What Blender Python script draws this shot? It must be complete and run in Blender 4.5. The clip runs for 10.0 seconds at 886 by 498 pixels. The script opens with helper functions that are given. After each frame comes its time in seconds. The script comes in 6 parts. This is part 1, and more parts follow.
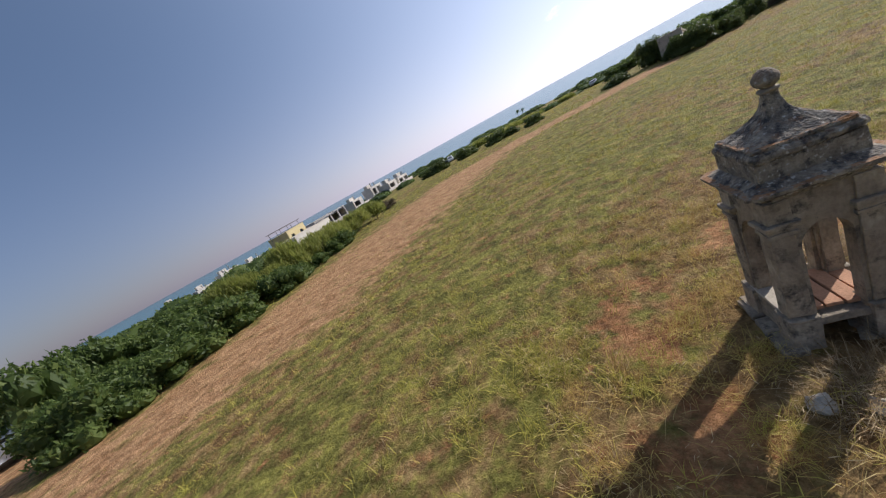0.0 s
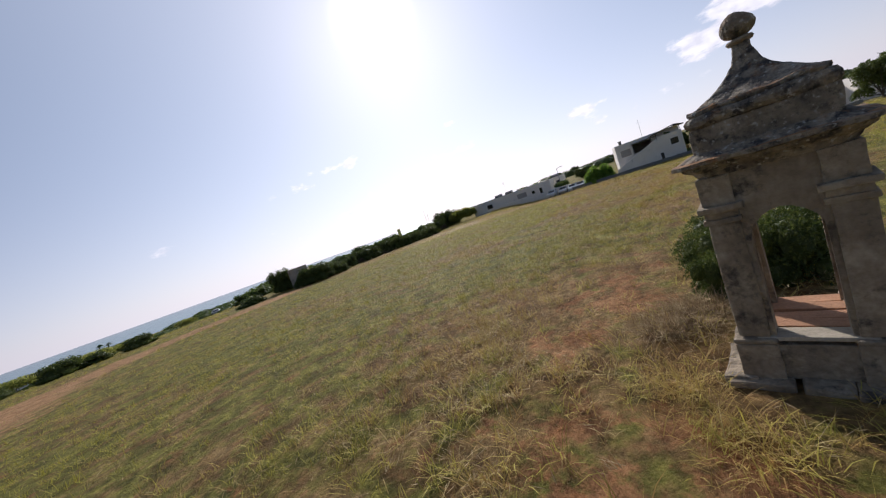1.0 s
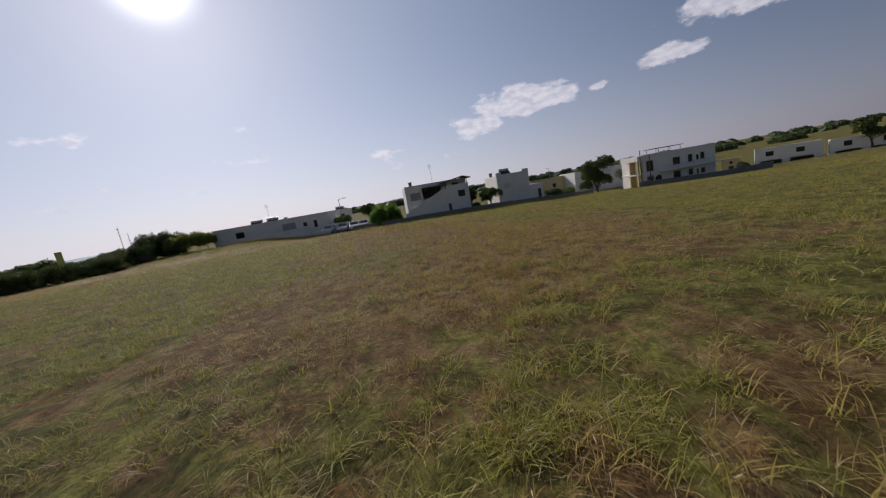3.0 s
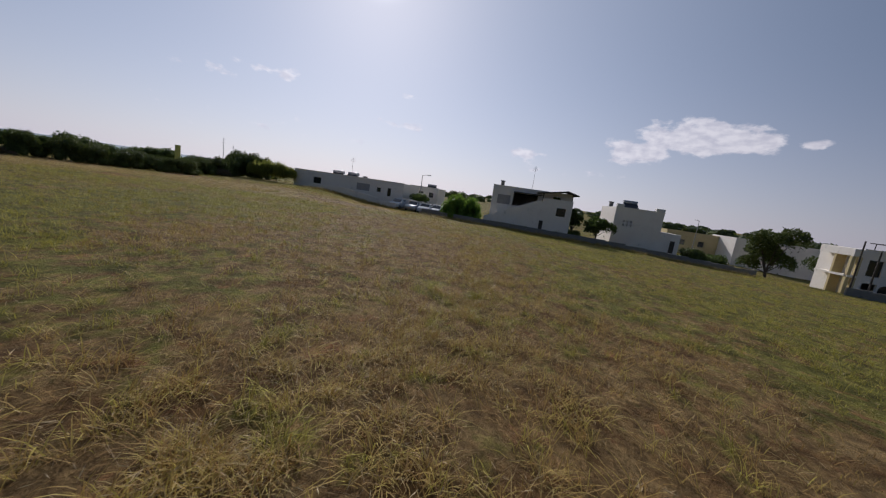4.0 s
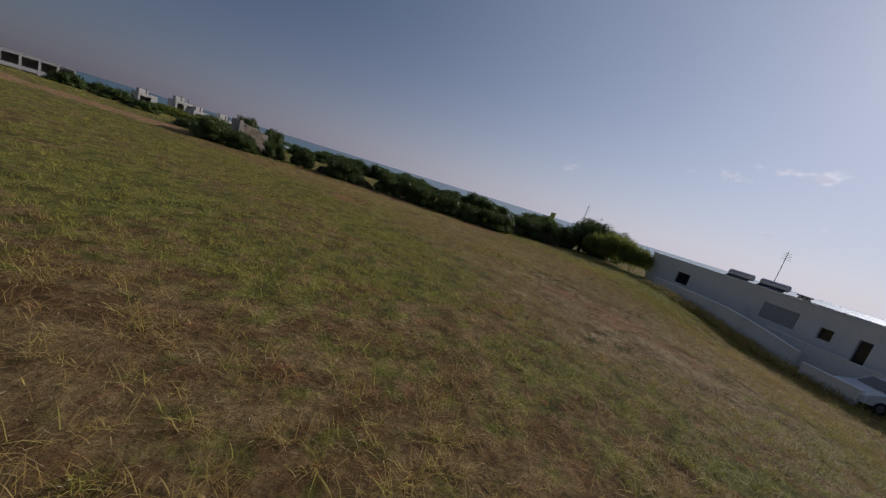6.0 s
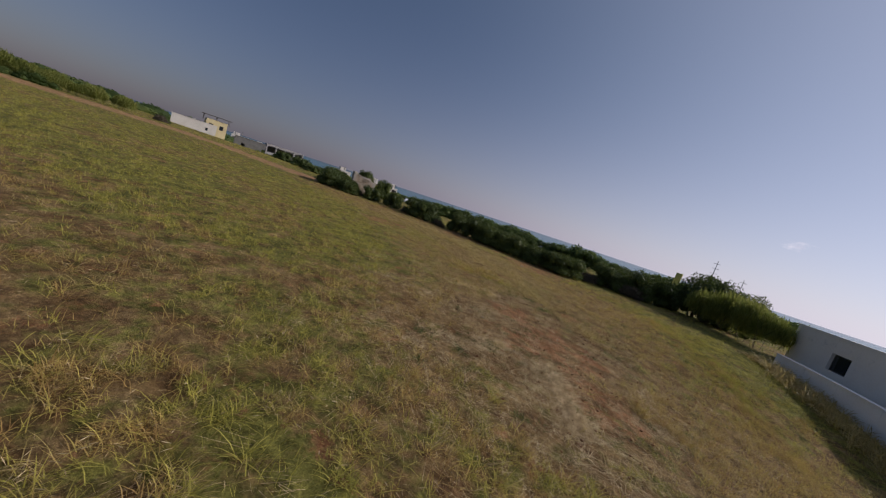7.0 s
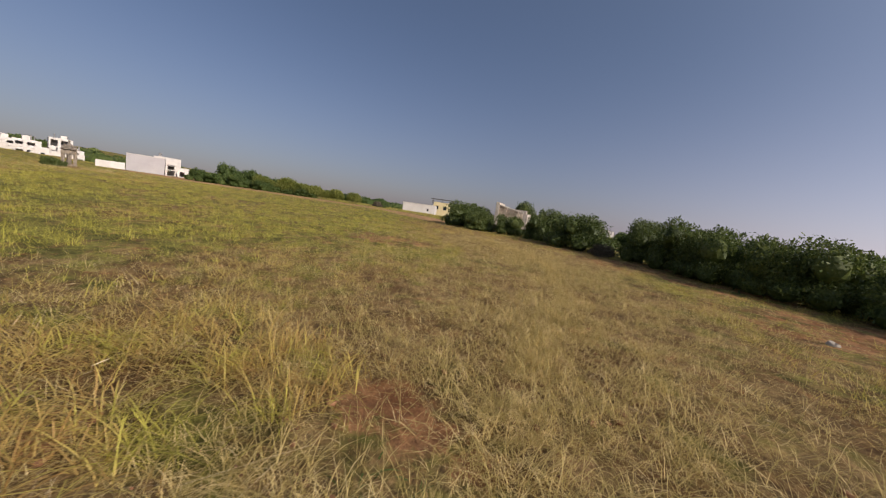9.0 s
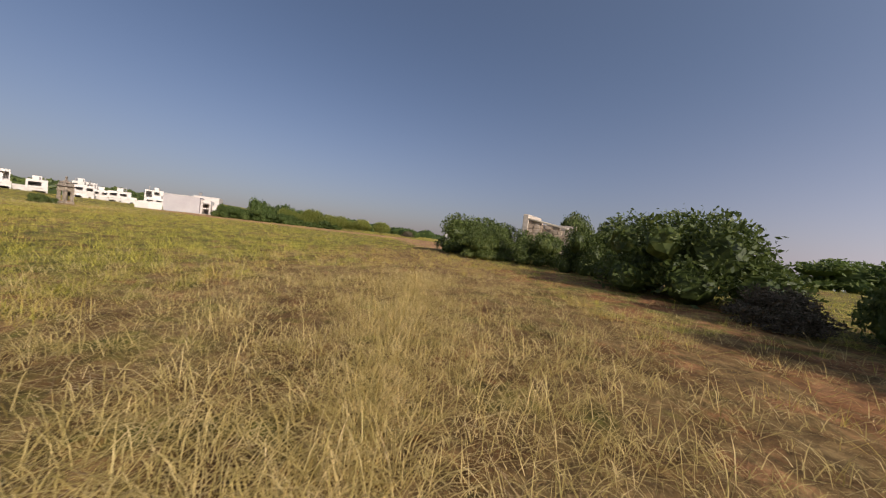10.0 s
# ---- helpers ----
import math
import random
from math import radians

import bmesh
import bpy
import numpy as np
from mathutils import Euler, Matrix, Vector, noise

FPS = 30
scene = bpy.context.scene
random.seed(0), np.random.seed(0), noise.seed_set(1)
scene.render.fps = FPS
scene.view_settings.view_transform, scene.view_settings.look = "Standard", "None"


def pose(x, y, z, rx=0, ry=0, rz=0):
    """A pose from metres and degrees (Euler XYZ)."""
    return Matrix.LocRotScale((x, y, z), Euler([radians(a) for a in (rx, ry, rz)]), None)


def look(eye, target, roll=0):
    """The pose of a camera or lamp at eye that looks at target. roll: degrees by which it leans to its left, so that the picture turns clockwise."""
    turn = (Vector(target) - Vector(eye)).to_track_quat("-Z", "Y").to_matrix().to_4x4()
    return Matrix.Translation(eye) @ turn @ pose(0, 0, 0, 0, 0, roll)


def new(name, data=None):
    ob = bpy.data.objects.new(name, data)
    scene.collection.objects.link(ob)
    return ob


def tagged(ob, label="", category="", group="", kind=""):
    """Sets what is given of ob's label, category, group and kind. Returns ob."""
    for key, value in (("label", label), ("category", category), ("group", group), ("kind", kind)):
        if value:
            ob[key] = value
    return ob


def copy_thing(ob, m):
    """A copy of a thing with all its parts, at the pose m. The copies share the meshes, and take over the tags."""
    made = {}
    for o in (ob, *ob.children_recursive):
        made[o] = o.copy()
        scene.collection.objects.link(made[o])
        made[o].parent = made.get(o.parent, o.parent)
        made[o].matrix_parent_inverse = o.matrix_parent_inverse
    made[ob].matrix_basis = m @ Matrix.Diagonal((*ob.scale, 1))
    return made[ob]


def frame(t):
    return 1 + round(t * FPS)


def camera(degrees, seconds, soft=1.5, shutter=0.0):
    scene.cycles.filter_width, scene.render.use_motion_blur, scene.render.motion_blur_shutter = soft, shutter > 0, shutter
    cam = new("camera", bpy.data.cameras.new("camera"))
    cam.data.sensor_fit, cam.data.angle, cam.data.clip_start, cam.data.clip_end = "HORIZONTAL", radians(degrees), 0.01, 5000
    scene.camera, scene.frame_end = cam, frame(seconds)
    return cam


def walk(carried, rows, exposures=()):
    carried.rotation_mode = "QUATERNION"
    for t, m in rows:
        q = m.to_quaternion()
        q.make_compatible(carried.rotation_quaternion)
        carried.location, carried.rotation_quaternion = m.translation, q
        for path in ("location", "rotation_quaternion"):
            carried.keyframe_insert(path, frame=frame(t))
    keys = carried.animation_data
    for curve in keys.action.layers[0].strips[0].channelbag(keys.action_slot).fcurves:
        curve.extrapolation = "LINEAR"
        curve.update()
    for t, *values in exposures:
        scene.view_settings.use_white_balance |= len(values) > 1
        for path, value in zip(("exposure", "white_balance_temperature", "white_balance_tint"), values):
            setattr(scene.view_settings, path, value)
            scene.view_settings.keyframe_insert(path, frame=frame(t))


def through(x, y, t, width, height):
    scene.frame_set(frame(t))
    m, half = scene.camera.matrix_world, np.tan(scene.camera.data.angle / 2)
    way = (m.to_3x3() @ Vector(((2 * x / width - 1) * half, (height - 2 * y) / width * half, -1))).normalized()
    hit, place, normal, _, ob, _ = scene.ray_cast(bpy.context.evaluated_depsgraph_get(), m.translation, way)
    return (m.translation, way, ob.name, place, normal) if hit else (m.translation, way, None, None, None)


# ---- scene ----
cam = camera(104.2, 10.0, soft=1.2, shutter=0.02)
PATH = [
    (0, (0.534, 1.000, 4.142), 2.70, -15.18, -28.92),
    (0.5, (-0.147, 3.133, 2.896), -26.60, -12.27, -15.20),
    (1, (0.120, 6.100, 2.420), -64.00, -5.20, -19.60),
    (1.5, (2.413, 8.424, 2.707), -79.84, -8.87, -29.00),
    (2, (5.675, 9.530, 2.159), -91.94, -9.36, -22.90),
    (3.5, (24.649, 1.245, 1.741), -91.57, -9.15, -2.50),
    (4, (29.019, -1.404, 1.757), -80.18, -9.40, 8.30),
    (4.5, (36.268, -2.574, 2.048), -63.83, -9.44, 13.55),
    (5, (44.601, -1.354, 2.334), -46.86, -8.13, 19.48),
    (5.5, (49.372, 0.501, 2.525), -32.32, -8.60, 19.36),
    (6, (54.879, 3.502, 2.490), -10.80, -10.49, 17.16),
    (6.2, (57.300, 3.619, 2.516), -1.55, -9.74, 16.78),
    (7.3, (67.421, 6.913, 2.230), 22.98, -7.60, 16.85),
    (7.5, (68.475, 8.851, 2.093), 28.21, -8.37, 14.63),
    (8, (69.165, 13.783, 1.927), 40.61, -8.58, 9.08),
    (8.5, (68.056, 18.897, 0.685), 51.54, -5.00, 8.20),
    (9, (65.049, 25.186, 0.650), 60.80, -5.88, 7.92),
    (9.5, (60.641, 30.801, 0.445), 67.45, -3.86, 6.71),
    (10, (56.196, 35.079, 0.415), 72.48, -1.66, 5.83),
]
walk(cam, [(t, look(eye, (eye[0] - math.sin(radians(ya)) * math.cos(radians(pi)), eye[1] + math.cos(radians(ya)) * math.cos(radians(pi)), eye[2] + math.sin(radians(pi))), ro))
           for t, eye, ya, pi, ro in PATH], exposures=[(t, e, k, 15 if t < 7 else 19) for t, e, k in (
               (0.0, 0.27, 5900), (0.5, 0.2, 5980), (1.0, -0.15, 6050), (2.0, -0.64, 5930), (3.5, -0.76, 5950), (4.5, -0.74, 5900), (5.5, -1.0, 5800), (6.2, -0.97, 5800),
               (7.3, -0.38, 6050), (8.0, -0.14, 6200), (9.0, 0.10, 6400), (10.0, 0.25, 6550))])

# ---------------------------------------------------------------- light
SUN_AZ, SUN_EL = -65.5, 30.0          # degrees; azimuth to the left of +y
world = bpy.data.worlds.new("sky_world")
scene.world = world
world.use_nodes = True
wn = world.node_tree.nodes
sky = wn.new("ShaderNodeTexSky")
sky.sky_type = "NISHITA"
sky.sun_disc = False
sky.sun_elevation = radians(SUN_EL)
sky.sun_rotation = radians(-SUN_AZ)
sky.altitude = 10
sky.air_density, sky.dust_density, sky.ozone_density = 0.85, 0.45, 1.2
wn["Background"].inputs["Strength"].default_value = 0.066
world.node_tree.links.new(sky.outputs["Color"], wn["Background"].inputs["Color"])

sun_dir = Vector((-math.sin(radians(SUN_AZ)) * math.cos(radians(SUN_EL)), math.cos(radians(SUN_AZ)) * math.cos(radians(SUN_EL)), math.sin(radians(SUN_EL))))
sun_lamp = bpy.data.lights.new("sun", "SUN")
sun_lamp.energy = 4.2
sun_lamp.angle = radians(0.53)
sun_lamp.color = (1.0, 0.93, 0.82)
sun_ob = new("sun", sun_lamp)
sun_ob.matrix_world = look((0, 0, 60), Vector((0, 0, 60)) - sun_dir)


# ---------------------------------------------------------------- materials
def mat(name, stops, scale=3.0, rough=0.85, bump=0.15, fine=40.0, metal=0.0, per_object=0.0, island=0.0, stain=None, spec=0.4):
    """A two-scale procedural surface: a colour ramp over coarse noise, fine grain and relief, optional stains and random tint."""
    m = bpy.data.materials.new(name)
    m.use_nodes = True
    n, l = m.node_tree.nodes, m.node_tree.links
    b = n["Principled BSDF"]
    b.inputs["Roughness"].default_value = rough
    b.inputs["Metallic"].default_value = metal
    b.inputs["Specular IOR Level"].default_value = spec
    co = n.new("ShaderNodeTexCoord")
    coarse = n.new("ShaderNodeTexNoise")
    coarse.inputs["Scale"].default_value = scale
    coarse.inputs["Detail"].default_value = 6
    coarse.inputs["Roughness"].default_value = 0.62
    l.new(co.outputs["Object"], coarse.inputs["Vector"])
    ramp = n.new("ShaderNodeValToRGB")
    els = ramp.color_ramp.elements
    k = len(stops)
    while len(els) < k:
        els.new(0.5)
    for i, c in enumerate(stops):
        els[i].position = 0.3 + 0.4 * i / max(1, k - 1)
        els[i].color = (*c, 1)
    l.new(coarse.outputs["Fac"], ramp.inputs["Fac"])
    grain = n.new("ShaderNodeTexNoise")
    grain.inputs["Scale"].default_value = fine
    grain.inputs["Detail"].default_value = 4
    l.new(co.outputs["Object"], grain.inputs["Vector"])
    mix = n.new("ShaderNodeMix")
    mix.data_type, mix.blend_type = "RGBA", "OVERLAY"
    mix.inputs["Factor"].default_value = 0.35
    l.new(ramp.outputs["Color"], mix.inputs[6])
    l.new(grain.outputs["Fac"], mix.inputs[7])
    out = mix.outputs[2]
    if stain:
        col, amount, sc = stain
        sn = n.new("ShaderNodeTexNoise")
        sn.inputs["Scale"].default_value = sc
        sn.inputs["Detail"].default_value = 8
        sn.inputs["Roughness"].default_value = 0.7
        l.new(co.outputs["Object"], sn.inputs["Vector"])
        sr = n.new("ShaderNodeValToRGB")
        sr.color_ramp.elements[0].position, sr.color_ramp.elements[1].position = 0.62 - amount * 0.3, 0.72 - amount * 0.2
        l.new(sn.outputs["Fac"], sr.inputs["Fac"])
        sm = n.new("ShaderNodeMix")
        sm.data_type = "RGBA"
        l.new(sr.outputs["Color"], sm.inputs["Factor"])
        l.new(out, sm.inputs[6])
        sm.inputs[7].default_value = (*col, 1)
        out = sm.outputs[2]
    if per_object or island:
        hsv = n.new("ShaderNodeHueSaturation")
        rnd = n.new("ShaderNodeObjectInfo") if per_object else n.new("ShaderNodeNewGeometry")
        amp = per_object or island
        ma = n.new("ShaderNodeMapRange")
        ma.inputs["To Min"].default_value, ma.inputs["To Max"].default_value = 1 - amp, 1 + amp
        l.new(rnd.outputs["Random" if per_object else "Random Per Island"], ma.inputs["Value"])
        l.new(ma.outputs["Result"], hsv.inputs["Value"])
        l.new(out, hsv.inputs["Color"])
        out = hsv.outputs["Color"]
    l.new(out, b.inputs["Base Color"])
    if bump:
        bp = n.new("ShaderNodeBump")
        bp.inputs["Strength"].default_value = bump
        bp.inputs["Distance"].default_value = 0.03
        l.new(grain.outputs["Fac"], bp.inputs["Height"])
        l.new(bp.outputs["Normal"], b.inputs["Normal"])
    return m


def leaf_mat(name, stops, rough=0.55, through=0.35, clump=0.0):
    """Leaves: a ramp over each leaf's own random number, with some light passing through."""
    m = bpy.data.materials.new(name)
    m.use_nodes = True
    n, l = m.node_tree.nodes, m.node_tree.links
    b = n["Principled BSDF"]
    b.inputs["Roughness"].default_value = rough
    b.inputs["Specular IOR Level"].default_value = 0.3
    geo = n.new("ShaderNodeNewGeometry")
    info = n.new("ShaderNodeObjectInfo")
    add = n.new("ShaderNodeMath")
    add.operation = "MULTIPLY_ADD"
    add.inputs[1].default_value = 0.25
    l.new(info.outputs["Random"], add.inputs[0])
    sc = n.new("ShaderNodeMath")
    sc.operation = "MULTIPLY"
    sc.inputs[1].default_value = 0.75
    l.new(geo.outputs["Random Per Island"], sc.inputs[0])
    l.new(sc.outputs[0], add.inputs[2])
    ramp = n.new("ShaderNodeValToRGB")
    els = ramp.color_ramp.elements
    while len(els) < len(stops):
        els.new(0.5)
    for i, c in enumerate(stops):
        els[i].position = i / max(1, len(stops) - 1)
        els[i].color = (*c, 1)
    value = add.outputs[0]
    if clump:
        spot = n.new("ShaderNodeTexNoise")
        spot.inputs["Scale"].default_value = 5.5
        spot.inputs["Detail"].default_value = 5
        l.new(geo.outputs["Position"], spot.inputs["Vector"])
        wide = n.new("ShaderNodeMapRange")
        wide.inputs["From Min"].default_value, wide.inputs["From Max"].default_value = 0.36, 0.64
        l.new(spot.outputs["Fac"], wide.inputs["Value"])
        both = n.new("ShaderNodeMix")
        both.inputs["Factor"].default_value = clump
        l.new(value, both.inputs[2])
        l.new(wide.outputs["Result"], both.inputs[3])
        value = both.outputs[0]
    l.new(value, ramp.inputs["Fac"])
    l.new(ramp.outputs["Color"], b.inputs["Base Color"])
    tr = n.new("ShaderNodeBsdfTranslucent")
    l.new(ramp.outputs["Color"], tr.inputs["Color"])
    mx = n.new("ShaderNodeMixShader")
    mx.inputs["Fac"].default_value = through
    l.new(b.outputs[0], mx.inputs[1])
    l.new(tr.outputs[0], mx.inputs[2])
    l.new(mx.outputs[0], n["Material Output"].inputs["Surface"])
    return m


STRAW_SPOTS = ((70, 18, 7), (68, 22.5, 7), (72.5, 13, 6), (36, 0, 8), (44, 3, 8), (52, 4, 8), (27, 5, 6), (28.5, -2, 4), (30, 2, 4.5), (35, -5, 4), (39, 8, 4), (51, 6, 6), (57, 8, 6), (66, 14, 8), (60, 25, 6), (68, 28, 6), (62, 30, 6), (64, 35, 6), (53, 37, 6), (46, 38, 6), (38, 39, 5), (21, 15, 3), (18, 2, 4), (6, 6.5, 4.5), (2, 3, 3))
TAN_LINE = (((-30, 21), (-18, 6.5), 4.0), ((-18, 6.5), (-9.2, 17.3), 3.9), ((-9.2, 17.3), (-0.8, 32), 5.4), ((-0.8, 32), (5, 40.5), 5.6), ((3, 41), (14, 44.6), 3.8), ((14, 44.6), (31, 44), 3.2))
BARE_SPOTS = ((65.5, 17.8, 4.8), (67.5, 13.5, 3.0))
EARTH_SPOTS = ((8.4, 6.0, 0.8), (64.6, 19.4, 1.3), (65.3, 16.6, 1.3), (67.8, 14.6, 1.5), (62.9, 26.1, 0.7), (67.0, 22.6, 0.8), (7.0, 6.2, 1.5), (3.1, 6.6, 1.2), (2.3, 5.7, 0.8), (5.6, 7.2, 0.9), (4.6, 2.6, 1.0), (66.5, 17.5, 2.4), (55.5, 40.7, 3.3), (51, 41.9, 2.6), (59.5, 39.4, 2.4), (64, 36.3, 3.4), (47, 42.0, 3.0), (52, 30, 2.2), (1.8, 3.9, 1.0))


def field_colour(n, l, extra=None):
    """The field's patchwork by world place: masks of green growth, bare red earth, and fine mottling."""
    geo = n.new("ShaderNodeNewGeometry")
    flat = n.new("ShaderNodeVectorMath")
    flat.operation = "MULTIPLY"
    flat.inputs[1].default_value = (1, 1, 0)
    l.new(geo.outputs["Position"], flat.inputs[0])

    def spots(rows):
        total = None
        for x, y, r in rows:
            d = n.new("ShaderNodeVectorMath")
            d.operation = "DISTANCE"
            d.inputs[1].default_value = (x, y, 0)
            l.new(flat.outputs[0], d.inputs[0])
            mr = n.new("ShaderNodeMapRange")
            mr.interpolation_type = "SMOOTHSTEP"
            mr.inputs["From Min"].default_value, mr.inputs["From Max"].default_value = r * 1.3, r * 0.3
            l.new(d.outputs["Value"], mr.inputs["Value"])
            if total is None:
                total = mr.outputs["Result"]
            else:
                mx = n.new("ShaderNodeMath")
                mx.operation = "MAXIMUM"
                l.new(total, mx.inputs[0])
                l.new(mr.outputs["Result"], mx.inputs[1])
                total = mx.outputs[0]
        return total

    def band(rows):
        """1 on a broken line of the plan, 0 past its half width."""
        total = None
        for a, b, w in rows:
            ab = Vector((b[0] - a[0], b[1] - a[1], 0))
            rel = n.new("ShaderNodeVectorMath")
            rel.operation = "SUBTRACT"
            rel.inputs[1].default_value = (a[0], a[1], 0)
            l.new(flat.outputs[0], rel.inputs[0])
            dot = n.new("ShaderNodeVectorMath")
            dot.operation = "DOT_PRODUCT"
            dot.inputs[1].default_value = ab / ab.length_squared
            l.new(rel.outputs[0], dot.inputs[0])
            cl = n.new("ShaderNodeClamp")
            l.new(dot.outputs["Value"], cl.inputs["Value"])
            foot = n.new("ShaderNodeVectorMath")
            foot.operation = "SCALE"
            foot.inputs[0].default_value = ab
            l.new(cl.outputs[0], foot.inputs["Scale"])
            d = n.new("ShaderNodeVectorMath")
            d.operation = "DISTANCE"
            l.new(rel.outputs[0], d.inputs[0])
            l.new(foot.outputs[0], d.inputs[1])
            mr = n.new("ShaderNodeMapRange")
            mr.interpolation_type = "SMOOTHSTEP"
            mr.inputs["From Min"].default_value, mr.inputs["From Max"].default_value = w * 1.45, w * 0.4
            l.new(d.outputs["Value"], mr.inputs["Value"])
            if total is None:
                total = mr.outputs["Result"]
            else:
                mx = n.new("ShaderNodeMath")
                mx.operation = "MAXIMUM"
                l.new(total, mx.inputs[0])
                l.new(mr.outputs["Result"], mx.inputs[1])
                total = mx.outputs[0]
        return total

    outs = []
    for scale, lo, hi, shift, rows, gain in ((0.15, 0.33, 0.52, 0.0, STRAW_SPOTS, -0.205), (1.3, 0.585, 0.67, 31.0, EARTH_SPOTS, 0.15), (1.1, 0.40, 0.62, 77.0, None, 0), (0.9, 0.60, 0.78, 13.0, TAN_LINE, 0.33), (3.4, 0.40, 0.60, 51.0, None, 0)):
        off = n.new("ShaderNodeVectorMath")
        off.operation = "ADD"
        off.inputs[1].default_value = (shift, shift * 0.7, 0)
        l.new(flat.outputs[0], off.inputs[0])
        t = n.new("ShaderNodeTexNoise")
        t.inputs["Scale"].default_value = scale
        t.inputs["Detail"].default_value = 6
        t.inputs["Roughness"].default_value = 0.70
        l.new(off.outputs[0], t.inputs["Vector"])
        v = t.outputs["Fac"]
        if rows is STRAW_SPOTS:
            tuft = n.new("ShaderNodeTexNoise")
            tuft.inputs["Scale"].default_value = 1.5
            tuft.inputs["Detail"].default_value = 4
            tuft.inputs["Roughness"].default_value = 0.65
            l.new(off.outputs[0], tuft.inputs["Vector"])
            mixed = n.new("ShaderNodeMath")
            mixed.operation = "MULTIPLY_ADD"
            mixed.inputs[1].default_value = 1.15
            mixed.inputs[2].default_value = -0.575
            l.new(tuft.outputs["Fac"], mixed.inputs[0])
            both = n.new("ShaderNodeMath")
            l.new(v, both.inputs[0])
            l.new(mixed.outputs[0], both.inputs[1])
            v = both.outputs[0]
        if rows:
            ad = n.new("ShaderNodeMath")
            ad.operation = "MULTIPLY_ADD"
            ad.inputs[1].default_value = gain
            l.new(band(rows) if rows is TAN_LINE else spots(rows), ad.inputs[0])
            l.new(v, ad.inputs[2])
            v = ad.outputs[0]
        mr = n.new("ShaderNodeMapRange")
        mr.inputs["From Min"].default_value, mr.inputs["From Max"].default_value = lo, hi
        l.new(v, mr.inputs["Value"])
        outs.append(mr.outputs["Result"])
    return outs


def rgb_mix(n, l, fac, a, b):
    m = n.new("ShaderNodeMix")
    m.data_type = "RGBA"
    if isinstance(fac, float):
        m.inputs["Factor"].default_value = fac
    else:
        l.new(fac, m.inputs["Factor"])
    for sock, v in ((m.inputs[6], a), (m.inputs[7], b)):
        if isinstance(v, tuple):
            sock.default_value = (*v, 1)
        else:
            l.new(v, sock)
    return m.outputs[2]


def ground_mat():
    m = bpy.data.materials.new("field_earth")
    m.use_nodes = True
    n, l = m.node_tree.nodes, m.node_tree.links
    b = n["Principled BSDF"]
    b.inputs["Roughness"].default_value = 0.95
    b.inputs["Specular IOR Level"].default_value = 0.15
    big, mid, small, tan, fleck = field_colour(n, l)
    green = rgb_mix(n, l, small, (0.125, 0.115, 0.024), (0.31, 0.28, 0.06))
    straw = rgb_mix(n, l, small, (0.19, 0.105, 0.038), (0.37, 0.245, 0.10))
    earth = rgb_mix(n, l, small, (0.29, 0.13, 0.05), (0.46, 0.24, 0.105))
    c = rgb_mix(n, l, big, straw, green)
    c = rgb_mix(n, l, tan, c, rgb_mix(n, l, small, (0.37, 0.195, 0.085), (0.59, 0.35, 0.17)))
    c = rgb_mix(n, l, mid, c, earth)
    dark = n.new("ShaderNodeHueSaturation")
    dark.inputs["Value"].default_value = 0.6
    l.new(c, dark.inputs["Color"])
    c = rgb_mix(n, l, fleck, dark.outputs["Color"], c)
    geo = n.new("ShaderNodeNewGeometry")
    fine = n.new("ShaderNodeTexNoise")
    fine.inputs["Scale"].default_value = 9
    fine.inputs["Detail"].default_value = 8
    fine.inputs["Roughness"].default_value = 0.7
    l.new(geo.outputs["Position"], fine.inputs["Vector"])
    ov = n.new("ShaderNodeMix")
    ov.data_type, ov.blend_type = "RGBA", "OVERLAY"
    ov.inputs["Factor"].default_value = 1.0
    l.new(c, ov.inputs[6])
    l.new(fine.outputs["Fac"], ov.inputs[7])
    l.new(ov.outputs[2], b.inputs["Base Color"])
    bp = n.new("ShaderNodeBump")
    bp.inputs["Strength"].default_value = 0.9
    bp.inputs["Distance"].default_value = 0.12
    l.new(fine.outputs["Fac"], bp.inputs["Height"])
    l.new(bp.outputs["Normal"], b.inputs["Normal"])
    return m


